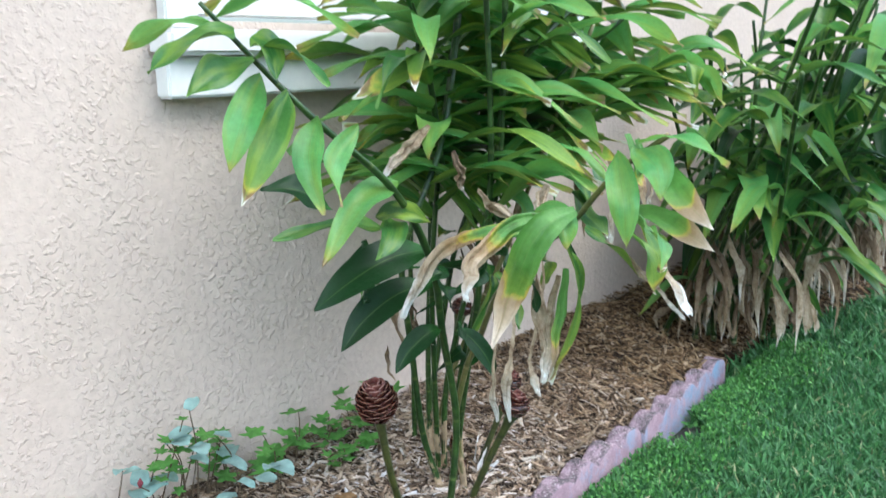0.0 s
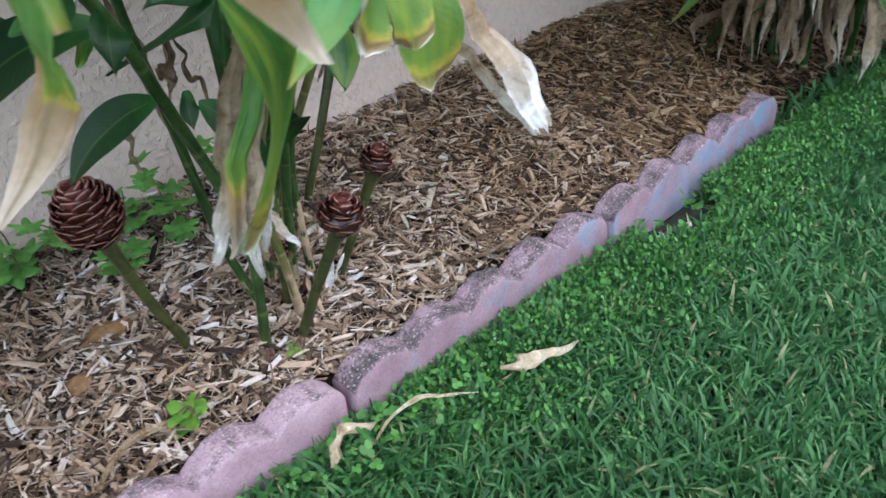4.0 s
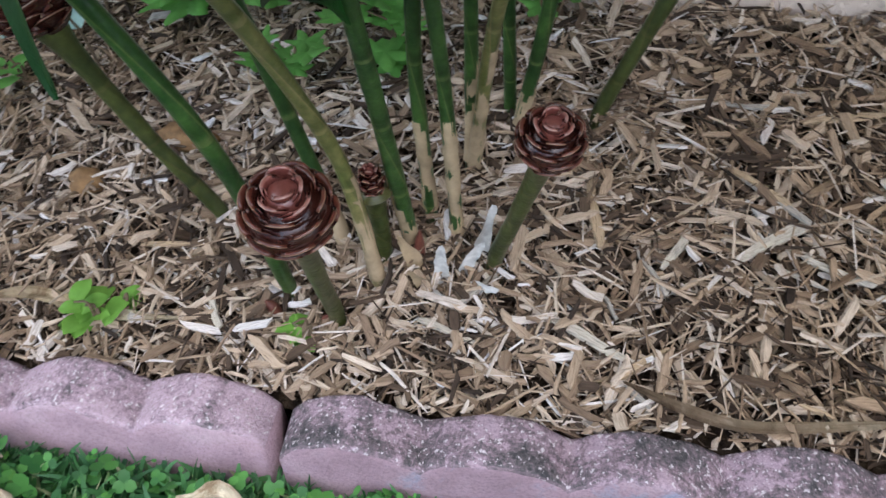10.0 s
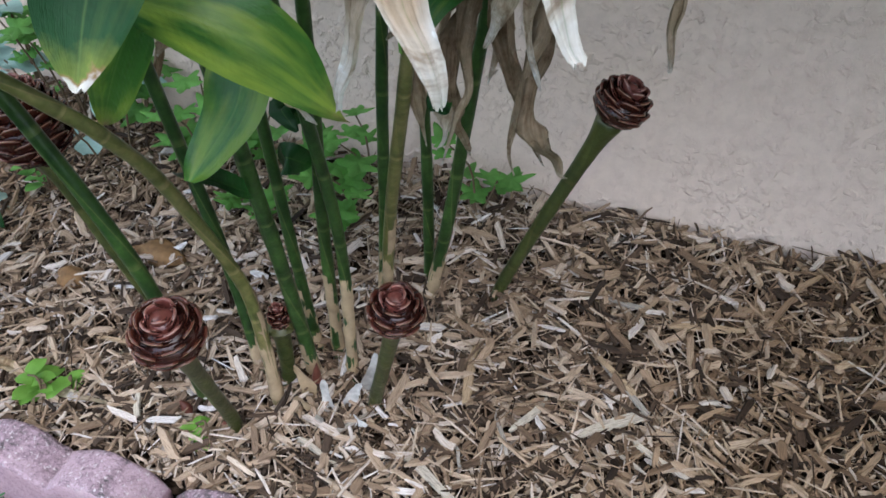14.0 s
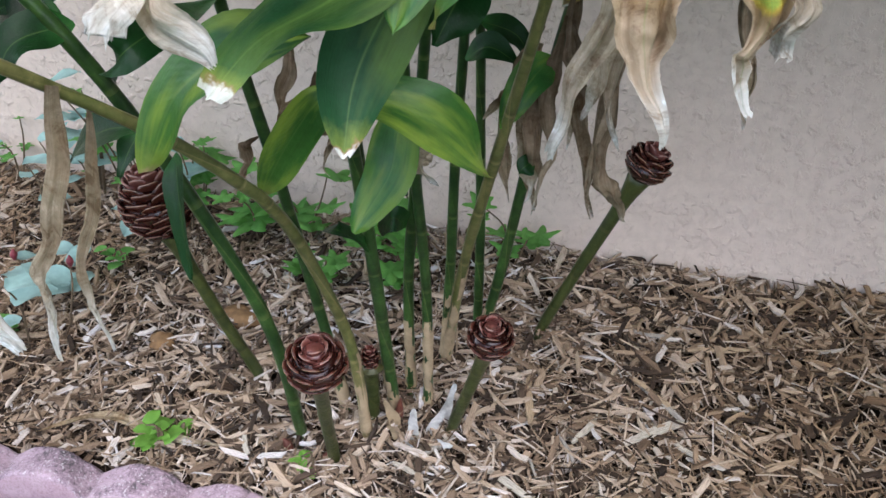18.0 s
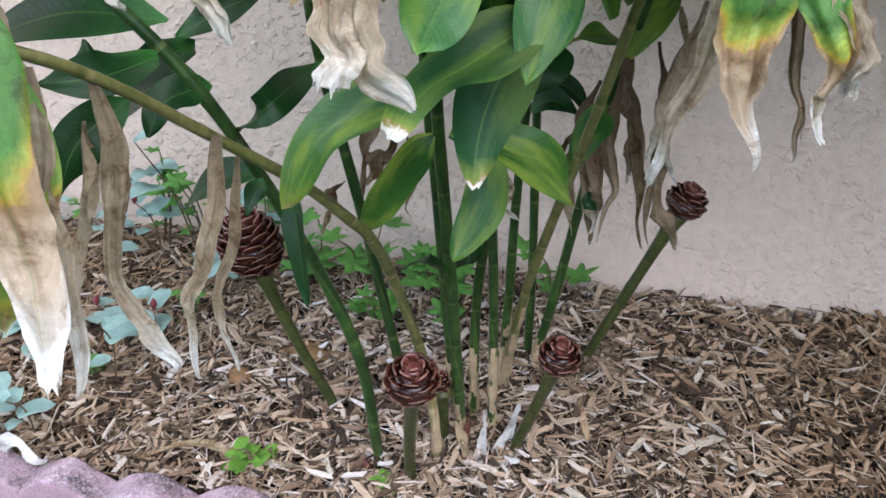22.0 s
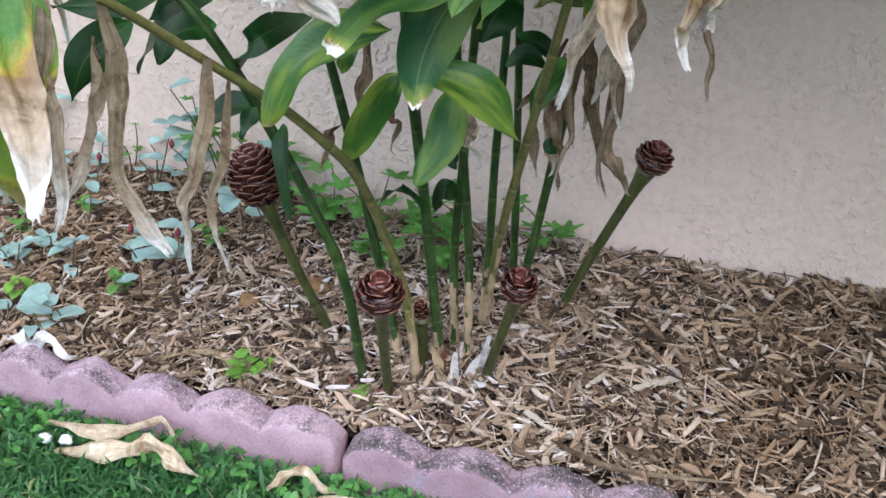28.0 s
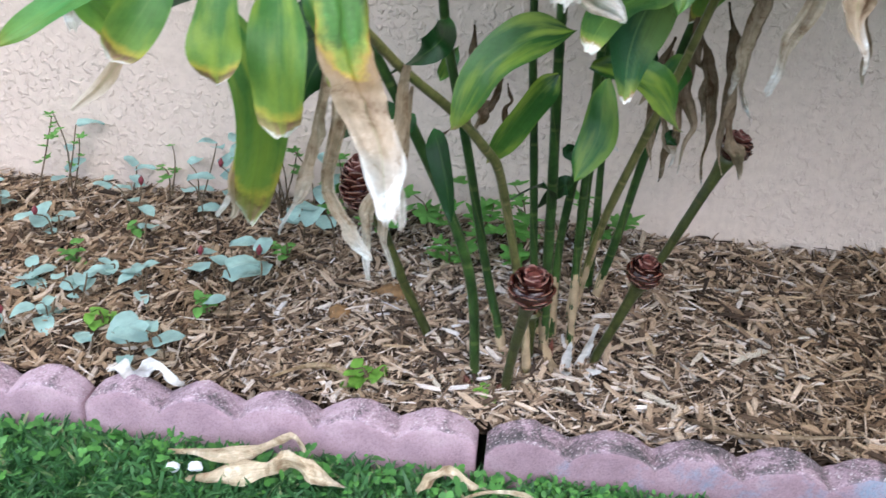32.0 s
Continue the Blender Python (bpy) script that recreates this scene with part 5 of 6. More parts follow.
# shrivelled blades caught among the green ones
withered(cane_back, LEAF_DRY, [(-0.171, -0.5, 0.919), (-0.219, -0.5, 0.894), (-0.25, -0.5, 0.869), (-0.295, -0.5, 0.842)], (0.010, 0.030, 0.024, 0.010), (-0.5, -0.7, 0.45), 0.8, 21)
withered(cane_main, LEAF_DRY, [(-0.196, -0.62, 0.817), (-0.156, -0.62, 0.788), (-0.113, -0.62, 0.762), (-0.078, -0.62, 0.723)], (0.010, 0.024, 0.024, 0.010), (-0.5, -0.7, 0.45), 0.8, 22)
withered(cane_mid, LEAF_DRY, [(-0.106, -0.7, 0.819), (-0.125, -0.7, 0.793), (-0.134, -0.7, 0.766)], (0.010, 0.022, 0.024, 0.010), (-0.5, -0.7, 0.45), 0.8, 23)
withered(cane_slim, LEAF_BROWN, [(-0.168, -0.55, 0.877), (-0.154, -0.55, 0.837), (-0.135, -0.55, 0.805)], (0.010, 0.018, 0.024, 0.010), (-0.5, -0.7, 0.45), 0.8, 24)
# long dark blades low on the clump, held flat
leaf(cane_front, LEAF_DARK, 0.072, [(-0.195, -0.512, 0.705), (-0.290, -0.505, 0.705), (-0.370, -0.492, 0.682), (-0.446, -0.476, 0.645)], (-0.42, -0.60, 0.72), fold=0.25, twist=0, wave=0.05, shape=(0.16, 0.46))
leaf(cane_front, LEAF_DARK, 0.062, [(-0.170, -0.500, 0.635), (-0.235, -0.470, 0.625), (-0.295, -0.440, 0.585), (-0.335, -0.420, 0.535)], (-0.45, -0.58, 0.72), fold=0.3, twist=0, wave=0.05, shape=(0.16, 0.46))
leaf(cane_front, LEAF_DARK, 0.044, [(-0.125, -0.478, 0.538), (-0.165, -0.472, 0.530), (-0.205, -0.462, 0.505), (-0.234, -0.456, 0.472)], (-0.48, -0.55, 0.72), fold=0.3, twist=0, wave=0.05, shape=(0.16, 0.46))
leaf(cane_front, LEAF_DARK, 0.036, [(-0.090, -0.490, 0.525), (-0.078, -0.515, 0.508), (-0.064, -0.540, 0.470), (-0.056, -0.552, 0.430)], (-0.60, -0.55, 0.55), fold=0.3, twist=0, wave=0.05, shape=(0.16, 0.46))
# the broad blades in the middle of the clump
leaf(cane_main, LEAF_EDGED, 0.054, [(0.070, -0.545, 0.672), (0.022, -0.565, 0.664), (-0.024, -0.585, 0.630), (-0.053, -0.598, 0.566)], (0.30, -0.66, 0.80), fold=0.35, twist=-14, shape=(0.16, 0.5))
leaf(cane_main, LEAF_EDGED, 0.042, [(0.057, -0.470, 0.600), (0.038, -0.476, 0.578), (0.005, -0.469, 0.527), (-0.023, -0.462, 0.473)], (0.45, -0.78, 0.55), fold=0.55, twist=20, shape=(0.16, 0.5))
leaf(cane_mid, LEAF_EDGED, 0.050, [(0.090, -0.560, 0.640), (0.134, -0.548, 0.628), (0.172, -0.530, 0.603), (0.204, -0.500, 0.551)], (0.10, -0.80, 0.75), fold=0.35, twist=10, shape=(0.16, 0.48))
leaf(cane_main, LEAF_TIPD, 0.060, [(0.165, -0.545, 0.765), (0.152, -0.565, 0.735), (0.133, -0.587, 0.697), (0.124, -0.610, 0.664), (0.124, -0.634, 0.622)], (0.20, -0.88, 0.45), fold=0.22, twist=8, end=0.42, shape=(0.16, 0.52))
leaf(cane_mid, LEAF_MID, 0.046, [(0.116, -0.440, 0.590), (0.114, -0.461, 0.564), (0.112, -0.479, 0.530), (0.100, -0.496, 0.505), (0.088, -0.514, 0.483)], (0.15, -0.90, 0.45), fold=0.3, twist=-12, shape=(0.16, 0.5))
leaf(cane_main, LEAF_TIPD, 0.056, [(0.190, -0.585, 0.765), (0.154, -0.620, 0.752), (0.118, -0.653, 0.732), (0.093, -0.687, 0.720), (0.076, -0.722, 0.697)], (0.10, -0.55, 0.95), fold=0.22, twist=-10, end=0.45, shape=(0.16, 0.5))
leaf(cane_main, LEAF_MID, 0.052, [(0.140, -0.640, 0.835), (0.120, -0.680, 0.812), (0.108, -0.710, 0.787), (0.101, -0.742, 0.764)], (0.0, -0.75, 0.8), fold=0.2, twist=6, end=0.35, shape=(0.16, 0.55))
leaf(cane_main, LEAF_MID, 0.050, [(0.186, -0.570, 0.840), (0.178, -0.600, 0.800), (0.170, -0.620, 0.763), (0.162, -0.642, 0.717)], (0.1, -0.9, 0.5), fold=0.25, twist=-6, shape=(0.16, 0.5))


# upper crown: alternate blades along each cane, arching out and down
def crown(owner, pts, s0, count, length, width, rng, spread=0.0, low=0.72):
    c = spline(pts, 60)
    for k in range(count):
        s = s0 + (1 - s0) * (k + 0.3 * rng.rand()) / count
        i = min(58, int(s * 59))
        p, t = c[i], unit(c[i + 1] - c[i])
        a = spread + (0 if k % 2 else math.pi) + rng.uniform(-1.0, 1.0)
        out = np.array([math.cos(a), math.sin(a), 0])
        if p[1] + out[1] * length > -0.04:
            out[1] *= 0.15
        L = length * rng.uniform(0.75, 1.15)
        rise = rng.uniform(0.06, 0.20) * L
        tip = p + out * L * 0.97 + np.array([0, 0, rise - L * rng.uniform(0.0, 0.34)])
        mid = p + out * L * 0.48 + np.array([0, 0, rise])
        tip[2] = max(tip[2], low)
        mid[2] = max(mid[2], low + 0.03)
        tip[1], mid[1] = min(tip[1], -0.03), min(mid[1], -0.03)
        if tip[0] > -0.15:
            tip[1], mid[1] = max(tip[1], -0.74), max(mid[1], -0.70)
        m = (LEAF_MID, LEAF_LIGHT, LEAF_LIGHT, LEAF_EDGED, LEAF_LIGHT, LEAF_LIGHT, LEAF_TIP, LEAF_HALF if p[2] > 1.15 else LEAF_TIP)[rng.randint(8)]
        leaf(owner, m, width * rng.uniform(0.70, 1.05), [p, mid, tip], (out[0] * -0.3, out[1] * -0.3, 1.0))


rng = np.random.RandomState(7)
for ob, pts in ((cane_back, [(-0.09, -0.395, 0.74), (-0.02, -0.41, 0.88), (0.045, -0.404, 1.09), (0.08, -0.40, 1.3)]), (cane_main, [(0.055, -0.445, 0.66), (0.045, -0.48, 0.85), (0.0, -0.50, 1.3)]),
                (cane_slim, [(0.019, -0.345, 0.70), (0.012, -0.38, 0.85), (0.04, -0.43, 1.4)]), (cane_thin, [(0.115, -0.38, 0.66), (0.14, -0.43, 0.85), (0.16, -0.45, 1.25)]),
                (cane_mid, [(0.106, -0.42, 0.66), (0.11, -0.46, 0.85), (0.10, -0.48, 1.2)]), (cane_rear, [(0.127, -0.252, 0.68), (0.13, -0.26, 0.85), (0.10, -0.29, 1.3)]),
                (cane_olive, [(0.215, -0.40, 0.70), (0.26, -0.46, 0.82), (0.33, -0.55, 1.1)]), (cane_straight, [(0.13, -0.20, 0.70), (0.14, -0.22, 0.9), (0.14, -0.24, 1.25)]),
                (cane_wall, [(0.26, -0.28, 0.74), (0.30, -0.36, 0.85), (0.36, -0.46, 1.0)])):
    crown(ob, pts, 0.06, 12, 0.31, 0.066, rng, -0.9, 0.79)
# leafy shoots that lean out of the top of the clump; the highest are unseen, added to shade the bed
for k, (x0, y0, z0, x1, y1, z1) in enumerate([(0.27, -0.30, 0.77, 0.75, -0.35, 1.05), (0.26, -0.46, 0.82, 0.60, -0.56, 1.0), (0.13, -0.22, 0.80, 0.95, -0.28, 1.15), (0.13, -0.21, 0.76, 0.45, -0.20, 1.2),
                                              (0.012, -0.38, 0.85, -0.20, -0.46, 1.2), (0.28, -0.32, 0.80, 0.85, -0.50, 0.98), (0.13, -0.26, 0.85, 0.70, -0.20, 1.25), (0.30, -0.36, 0.85, 1.10, -0.46, 1.05), (0.14, -0.24, 1.0, 1.00, -0.55, 1.40), (0.16, -0.45, 1.0, 0.80, -0.62, 1.30), (0.10, -0.29, 1.1, 1.25, -0.35, 1.45)]):
    pts = [(x0, y0, z0), (x0 + 0.4 * (x1 - x0), y0 + 0.4 * (y1 - y0), z0 + 0.6 * (z1 - z0)), (x1, y1, z1)]
    ob = cane(pts, 0.006, 0.004, CANE, "green leafy shoot leaning out of the clump", 6)
    crown(ob, pts, 0.1, 18, 0.33, 0.070, rng, -1.2 + 0.3 * k % 2, 0.84)
crown(cane_front, [(-0.565, -0.526, 1.025), (-0.60, -0.51, 1.07), (-0.64, -0.50, 1.11)], 0.1, 3, 0.2, 0.055, rng, 1.9, 1.0)

# red-brown young shoots pushing up at the foot of the clump
RED_SHOOT = plain("red_shoot", (0.13, 0.045, 0.03), 0.45, 0.4, 70)
for x, y, dx, h, r in ((-0.030, -0.432, -0.004, 0.022, 0.007), (0.012, -0.436, 0.004, 0.018, 0.005), (0.086, -0.362, 0.002, 0.045, 0.006)):
    z = mulch_z(x, y)
    V, F, U = tube([tuple(np.array((x, y, z - 0.01)) - ORIGIN), tuple(np.array((x + dx, y, z + 0.5 * h)) - ORIGIN), tuple(np.array((x + 2 * dx, y - 0.002, z + h)) - ORIGIN)], [r, r * 0.9, r * 0.1], 10, 8)
    part("shoot", mesh_of("shoot", V, F, RED_SHOOT), ginger, "red-brown young shoot")

# bleached papery strips standing round the foot of the clump
for k, (x, y, dx, dy, h) in enumerate([(0.112, -0.382, 0.004, -0.018, 0.055), (0.128, -0.372, 0.022, -0.012, 0.048), (0.098, -0.388, -0.010, -0.022, 0.036), (0.140, -0.350, 0.016, -0.006, 0.060),
                                       (0.106, -0.392, 0.014, -0.030, 0.026), (0.088, -0.372, -0.014, -0.012, 0.045), (0.136, -0.385, 0.030, -0.022, 0.022)]):
    z = mulch_z(x, y)
    leaf(cane_mid, BLEACHED if k % 3 < 2 else SHEATH, 0.015, [(x, y, z - 0.004), (x + 0.3 * dx, y + 0.3 * dy, z + 0.5 * h), (x + dx, y + dy, z + 1.25 * h)], (0.2, -0.8, 0.3), crumple=0.06, end=0.45, twist=30 * (-1) ** k)


# ---- second clump further along the wall ----
far_plant = thing("ginger_plant", "dense dark ginger clump with a skirt of dead leaves", "plant", at=(2.2, -0.35, 0.1))
O2 = np.array([2.2, -0.35, 0.1])
rng = np.random.RandomState(21)


def far_leaf(owner, m, width, pts, face, seed, **kw):
    V, F, U = blade([np.array(p) - O2 for p in pts], width, face, seed=seed, n=10, m=4, **kw)
    part("leaf", mesh_of("leaf", V, F, m, U), owner)


for k in range(66):
    bx_, by_ = 1.40 + 1.6 * rng.rand(), -0.10 - 0.46 * rng.rand()
    lx, ly = rng.uniform(-0.72, 0.20), rng.uniform(-0.62, 0.05)
    top = rng.uniform(0.65, 1.4)
    pts = [(bx_, by_, 0.10), (bx_ + 0.3 * lx, by_ + 0.3 * ly, 0.4 * top), (bx_ + lx, min(-0.08, by_ + ly), top)]
    c = cane(pts, 0.009, 0.006, CANE, "dark green cane", 7, 0, far_plant, O2)
    cs = spline(pts, 40)
    for j in range(11):
        s = 0.26 + 0.72 * j / 11
        p = cs[int(s * 39)]
        a = rng.uniform(0, 6.28)
        out = np.array([math.cos(a), math.sin(a) * 0.8 - 0.15, 0])
        L = rng.uniform(0.24, 0.40)
        tip = p + out * L + np.array([0, 0, -L * rng.uniform(0.0, 0.4)])
        mid = p + out * 0.5 * L + np.array([0, 0, 0.12 * L])
        tip[1], mid[1] = min(tip[1], -0.04), min(mid[1], -0.04)
        if p[2] < 0.50 and rng.rand() < 0.88:
            tip = p + out * 0.25 * L + np.array([0, 0, -0.9 * L])
            mid = p + out * 0.25 * L + np.array([0, 0, -0.35 * L])
            tip[2], mid[2] = max(tip[2], 0.12), max(mid[2], 0.16)
            far_leaf(c, LEAF_DRY if k % 3 else LEAF_BROWN, 0.046, [p, mid, tip], (0, -0.8, 0.5), k * 20 + j, crumple=0.14)
        else:
            m = (LEAF_MID, LEAF_DARK, LEAF_MID, LEAF_LIGHT, LEAF_MID)[rng.randint(5)]
            far_leaf(c, m, rng.uniform(0.055, 0.085), [p, mid, tip], (-0.3 * out[0], -0.3 * out[1], 1), k * 20 + j)


# ---- mulch chips ----
def chip_mesh(L, W, H, bend, rng):
    """A split sliver: four-sided bar with ragged, slanting, tapered ends; its uvs follow the grain."""
    V, F, U = [], [], []
    lean, o1, o2 = rng.uniform(-0.8, 0.8), rng.uniform(0, 90), rng.uniform(0, 90)
    ends = rng.uniform(0.15, 0.95, 2)
    stops = (0.0, rng.uniform(0.12, 0.35), rng.uniform(0.62, 0.88), 1.0)
    n = 4
    for i in range(n):
        s = stops[i]
        w = W * (ends[i // 2] if i in (0, 3) else rng.uniform(0.8, 1.15))
        h = H * (0.7 if i in (0, 3) else 1.0)
        x, z = L * (s - 0.5), bend * L * (0.25 - (s - 0.5) ** 2)
        y = W * rng.uniform(-0.28, 0.28)
        for a, b in ((-0.5, -0.5), (0.5, -0.5), (0.38, 0.5), (-0.40, 0.5)):
            V.append((x + lean * a * w, y + a * w, z + b * h))
            U.append((o1 + x / 0.011, o2 + (y + a * w) / 0.0011 + b))
    for i in range(n - 1):
        for j in range(4):
            k = (j + 1) % 4
            F.append((4 * i + j, 4 * i + k, 4 * i + 4 + k, 4 * i + 4 + j))
    F += [(3, 2, 1, 0), (4 * n - 4, 4 * n - 3, 4 * n - 2, 4 * n - 1)]
    return np.array(V), F, np.array(U)


rng = np.random.RandomState(11)
kinds = []
for k in range(60):
    L = float(np.clip(rng.lognormal(-3.88, 0.5), 0.008, 0.085))
    W = float(np.clip(L * rng.uniform(0.10, 0.32), 0.0018, 0.0088))
    if k % 5 < 2:
        L, W = rng.uniform(0.012, 0.060), rng.uniform(0.0010, 0.0030)
    elif k % 5 == 2:
        L, W = rng.uniform(0.018, 0.045), rng.uniform(0.0040, 0.0090)
    V, F, U = chip_mesh(L, W, min(0.0035, W * rng.uniform(0.3, 0.6)), rng.uniform(-0.15, 0.2), rng)
    kinds.append((L, W, V, F, U))
# thin splinters between them
for k in range(24):
    L, W = rng.uniform(0.010, 0.042), rng.uniform(0.0008, 0.0019)
    V, F, U = chip_mesh(L, W, W * 0.7, rng.uniform(-0.1, 0.25), rng)
    kinds.append((L, W, V, F, U))
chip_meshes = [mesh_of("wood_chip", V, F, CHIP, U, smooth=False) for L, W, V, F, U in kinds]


def chip_pose(x, y, L, lift, rng):
    e = 0.012
    nx = (mulch_z(x - e, y) - mulch_z(x + e, y)) / (2 * e)
    ny = (mulch_z(x, y - e) - mulch_z(x, y + e)) / (2 * e)
    tilt = Matrix.Rotation(rng.normal(0, 0.30), 4, "X") @ Matrix.Rotation(rng.normal(0, 0.20), 4, "Y")
    slope = Vector((0, 0, 1)).rotation_difference(Vector((nx, ny, 1)).normalized()).to_matrix().to_4x4()
    return Matrix.Translation((x, y, mulch_z(x, y) + lift)) @ slope @ Matrix.Rotation(rng.uniform(0, 6.283), 4, "Z") @ tilt


VV, FF, UU, off = [], [], [], 0
for k in range(50000):
    near = k < 42500
    x = rng.uniform(-1.15, 1.35) if near else rng.uniform(1.3, 2.7)
    e = bed_edge(x) + 0.003
    y = e + (-0.004 - e) * rng.rand()
    L, W, V, F, U = kinds[rng.randint(84)]
    m = np.array(chip_pose(x, y, L, rng.uniform(-0.006, 0.019), rng))
    g = rng.uniform(0.7, 1.25)
    P = (V * g) @ m[:3, :3].T + m[:3, 3]
    P[:, 1] = np.clip(P[:, 1], -0.514 if x < 1.2 else -9.0, -0.002)
    VV.append(P)
    UU.append(U + (k % 89, k % 97))
    FF.extend(tuple(a + off for a in f) for f in F)
    off += len(V)
# coarser cover where the bed runs on
for k in range(6000):
    x = rng.uniform(-3.1, -1.15) if k % 2 else rng.uniform(2.7, 4.6)
    e = bed_edge(x) + 0.03
    y = e + (-0.03 - e) * rng.rand()
    L, W, V, F, U = kinds[rng.randint(60)]
    m = np.array(chip_pose(x, y, L, rng.uniform(0.0, 0.011), rng))
    VV.append((V * 1.7) @ m[:3, :3].T + m[:3, 3])
    UU.append(U + (k % 89, k % 97))
    FF.extend(tuple(a + off for a in f) for f in F)
    off += len(V)
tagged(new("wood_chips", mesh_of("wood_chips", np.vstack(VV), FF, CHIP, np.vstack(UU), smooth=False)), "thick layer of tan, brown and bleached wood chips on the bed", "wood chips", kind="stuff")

# the large chips lying on top, one by one
for k in range(260):
    x, y = rng.uniform(-0.45, 1.0), rng.uniform(-0.475, -0.03)
    i = rng.randint(60)
    L = kinds[i][0]
    ob = new("wood_chip", chip_meshes[i])
    ob.parent = mulch_bed
    g = rng.uniform(0.85, 1.25) * min(1.0, 0.055 / L)
    ob.matrix_basis = chip_pose(x, y, L, rng.uniform(0.009, 0.015), rng) @ Matrix.Diagonal((g, g, g, 1))


# a few broad planks and slivers that stand out: x, y, length, direction
CHIP_PALE, CHIP_TAN, CHIP_GREY = (grained("%s_chip" % n, c) for n, c in (("bleached", (0.42, 0.37, 0.30)), ("tan", (0.36, 0.265, 0.165)), ("grey", (0.30, 0.265, 0.225))))
for k, (x, y, L, a) in enumerate([(0.244, -0.432, 0.088, -26), (0.290, -0.453, 0.058, 40), (0.262, -0.401, 0.026, -61), (0.317, -0.333, 0.062, 66), (0.392, -0.256, 0.069, -41),
                                  (0.378, -0.154, 0.035, -5), (0.125, -0.439, 0.055, -20), (0.242, -0.302, 0.085, -79), (0.146, -0.397, 0.050, 53)]
                                 + [(-0.083, -0.444, 0.050, -57), (-0.150, -0.385, 0.046, 11), (0.295, -0.362, 0.056, -62), (0.427, -0.351, 0.037, -26), (0.423, -0.478, 0.033, -21), (0.292, -0.486, 0.045, -40),
                                    (0.400, -0.315, 0.100, 37), (0.474, -0.156, 0.085, 17), (0.401, -0.262, 0.090, -44), (0.454, -0.338, 0.063, -26), (0.546, -0.044, 0.042, 2), (0.40, -0.152, 0.034, -1)]):
    W = max(0.004, L * (0.11, 0.12, 0.10, 0.14, 0.11, 0.09)[k % 6])
    V, F, U = chip_mesh(L, W, 0.003, 0.05, rng)
    ob = new("wood_chip", mesh_of("wood_chip", V, F, (CHIP_PALE, CHIP_TAN, CHIP_GREY, CHIP_PALE, CHIP_TAN, CHIP_GREY)[k % 6], U, smooth=False))
    ob.parent = mulch_bed
    ob.matrix_basis = Matrix.Translation((x, y, mulch_z(x, y) + 0.0145)) @ Matrix.Rotation(radians(a), 4, "Z") @ Matrix.Rotation(0.14, 4, "X")


# ---- grass ----
def blades(name, count, xr, yr, hmin, hmax, width, material, label, category, seed, clear=None):
    r = np.random.RandomState(seed)
    V, F = [], []
    for k in range(count):
        x, y = r.uniform(*xr), r.uniform(*yr)
        if y > bed_edge(x) - (0.052 if x < 1.26 else 0.0) or (clear and clear(x, y)):
            continue
        h = r.uniform(hmin, hmax)
        a, lean = r.uniform(0, 6.283), r.uniform(0.2, 1.1)
        w = width * r.uniform(0.7, 1.3)
        dx, dy = math.cos(a), math.sin(a)
        b = r.uniform(0, 3.14)
        sx, sy = math.cos(b) * w / 2, math.sin(b) * w / 2
        z = lawn_z(x, y)
        o = len(V)
        for s, ww in ((0.0, 0.8), (0.45, 1.0), (0.8, 0.7)):
            px, py, pz = x + dx * lean * h * s * s, y + dy * lean * h * s * s, z + h * (s - 0.35 * lean * s * s)
            V += [(px - sx * ww, py - sy * ww, pz), (px + sx * ww, py + sy * ww, pz)]
        V.append((x + dx * lean * h, y + dy * lean * h, z + h * (1 - 0.42 * lean)))
        F += [(o, o + 1, o + 3, o + 2), (o + 2, o + 3, o + 5, o + 4), (o + 4, o + 5, o + 6)]
    return tagged(new(name, mesh_of(name, V, F, material)), label, category, kind="stuff")


bare = lambda x, y: ((x - 0.77) / 0.13) ** 2 + ((y + 0.60) / 0.045) ** 2 < 1
blades("grass", 60000, (-1.2, 1.6), (-1.35, -0.56), 0.03, 0.075, 0.0062, GRASS, "thick broad-bladed green lawn grass", "grass", 3, bare)
blades("grass", 5000, (-1.0, 0.4), (-0.68, -0.578), 0.04, 0.085, 0.0065, GRASS, "longer grass standing along the edging", "grass", 6)
blades("grass", 6500, (-1.0, 1.6), (-0.74, -0.578), 0.03, 0.07, 0.0035, CLOVER, "fine light green grass among the ground cover", "grass", 8, bare)
blades("grass", 26000, (0.6, 3.6), (-2.3, -0.5), 0.035, 0.08, 0.008, GRASS, "thick broad-bladed green lawn grass, further off", "grass", 4, bare)
blades("grass", 26000, (2.4, 8.0), (-5.0, -0.6), 0.05, 0.10, 0.02, GRASS, "green lawn stretching away beside the bed", "grass", 5)


blades("grass", 34000, (-4.5, 2.6), (-5.5, -1.3), 0.04, 0.09, 0.022, GRASS, "open green lawn stretching away from the bed", "grass", 15)
blades("grass", 7000, (-4.5, -1.15), (-1.4, -0.58), 0.04, 0.08, 0.016, GRASS, "green lawn along the far end of the edging", "grass", 16)


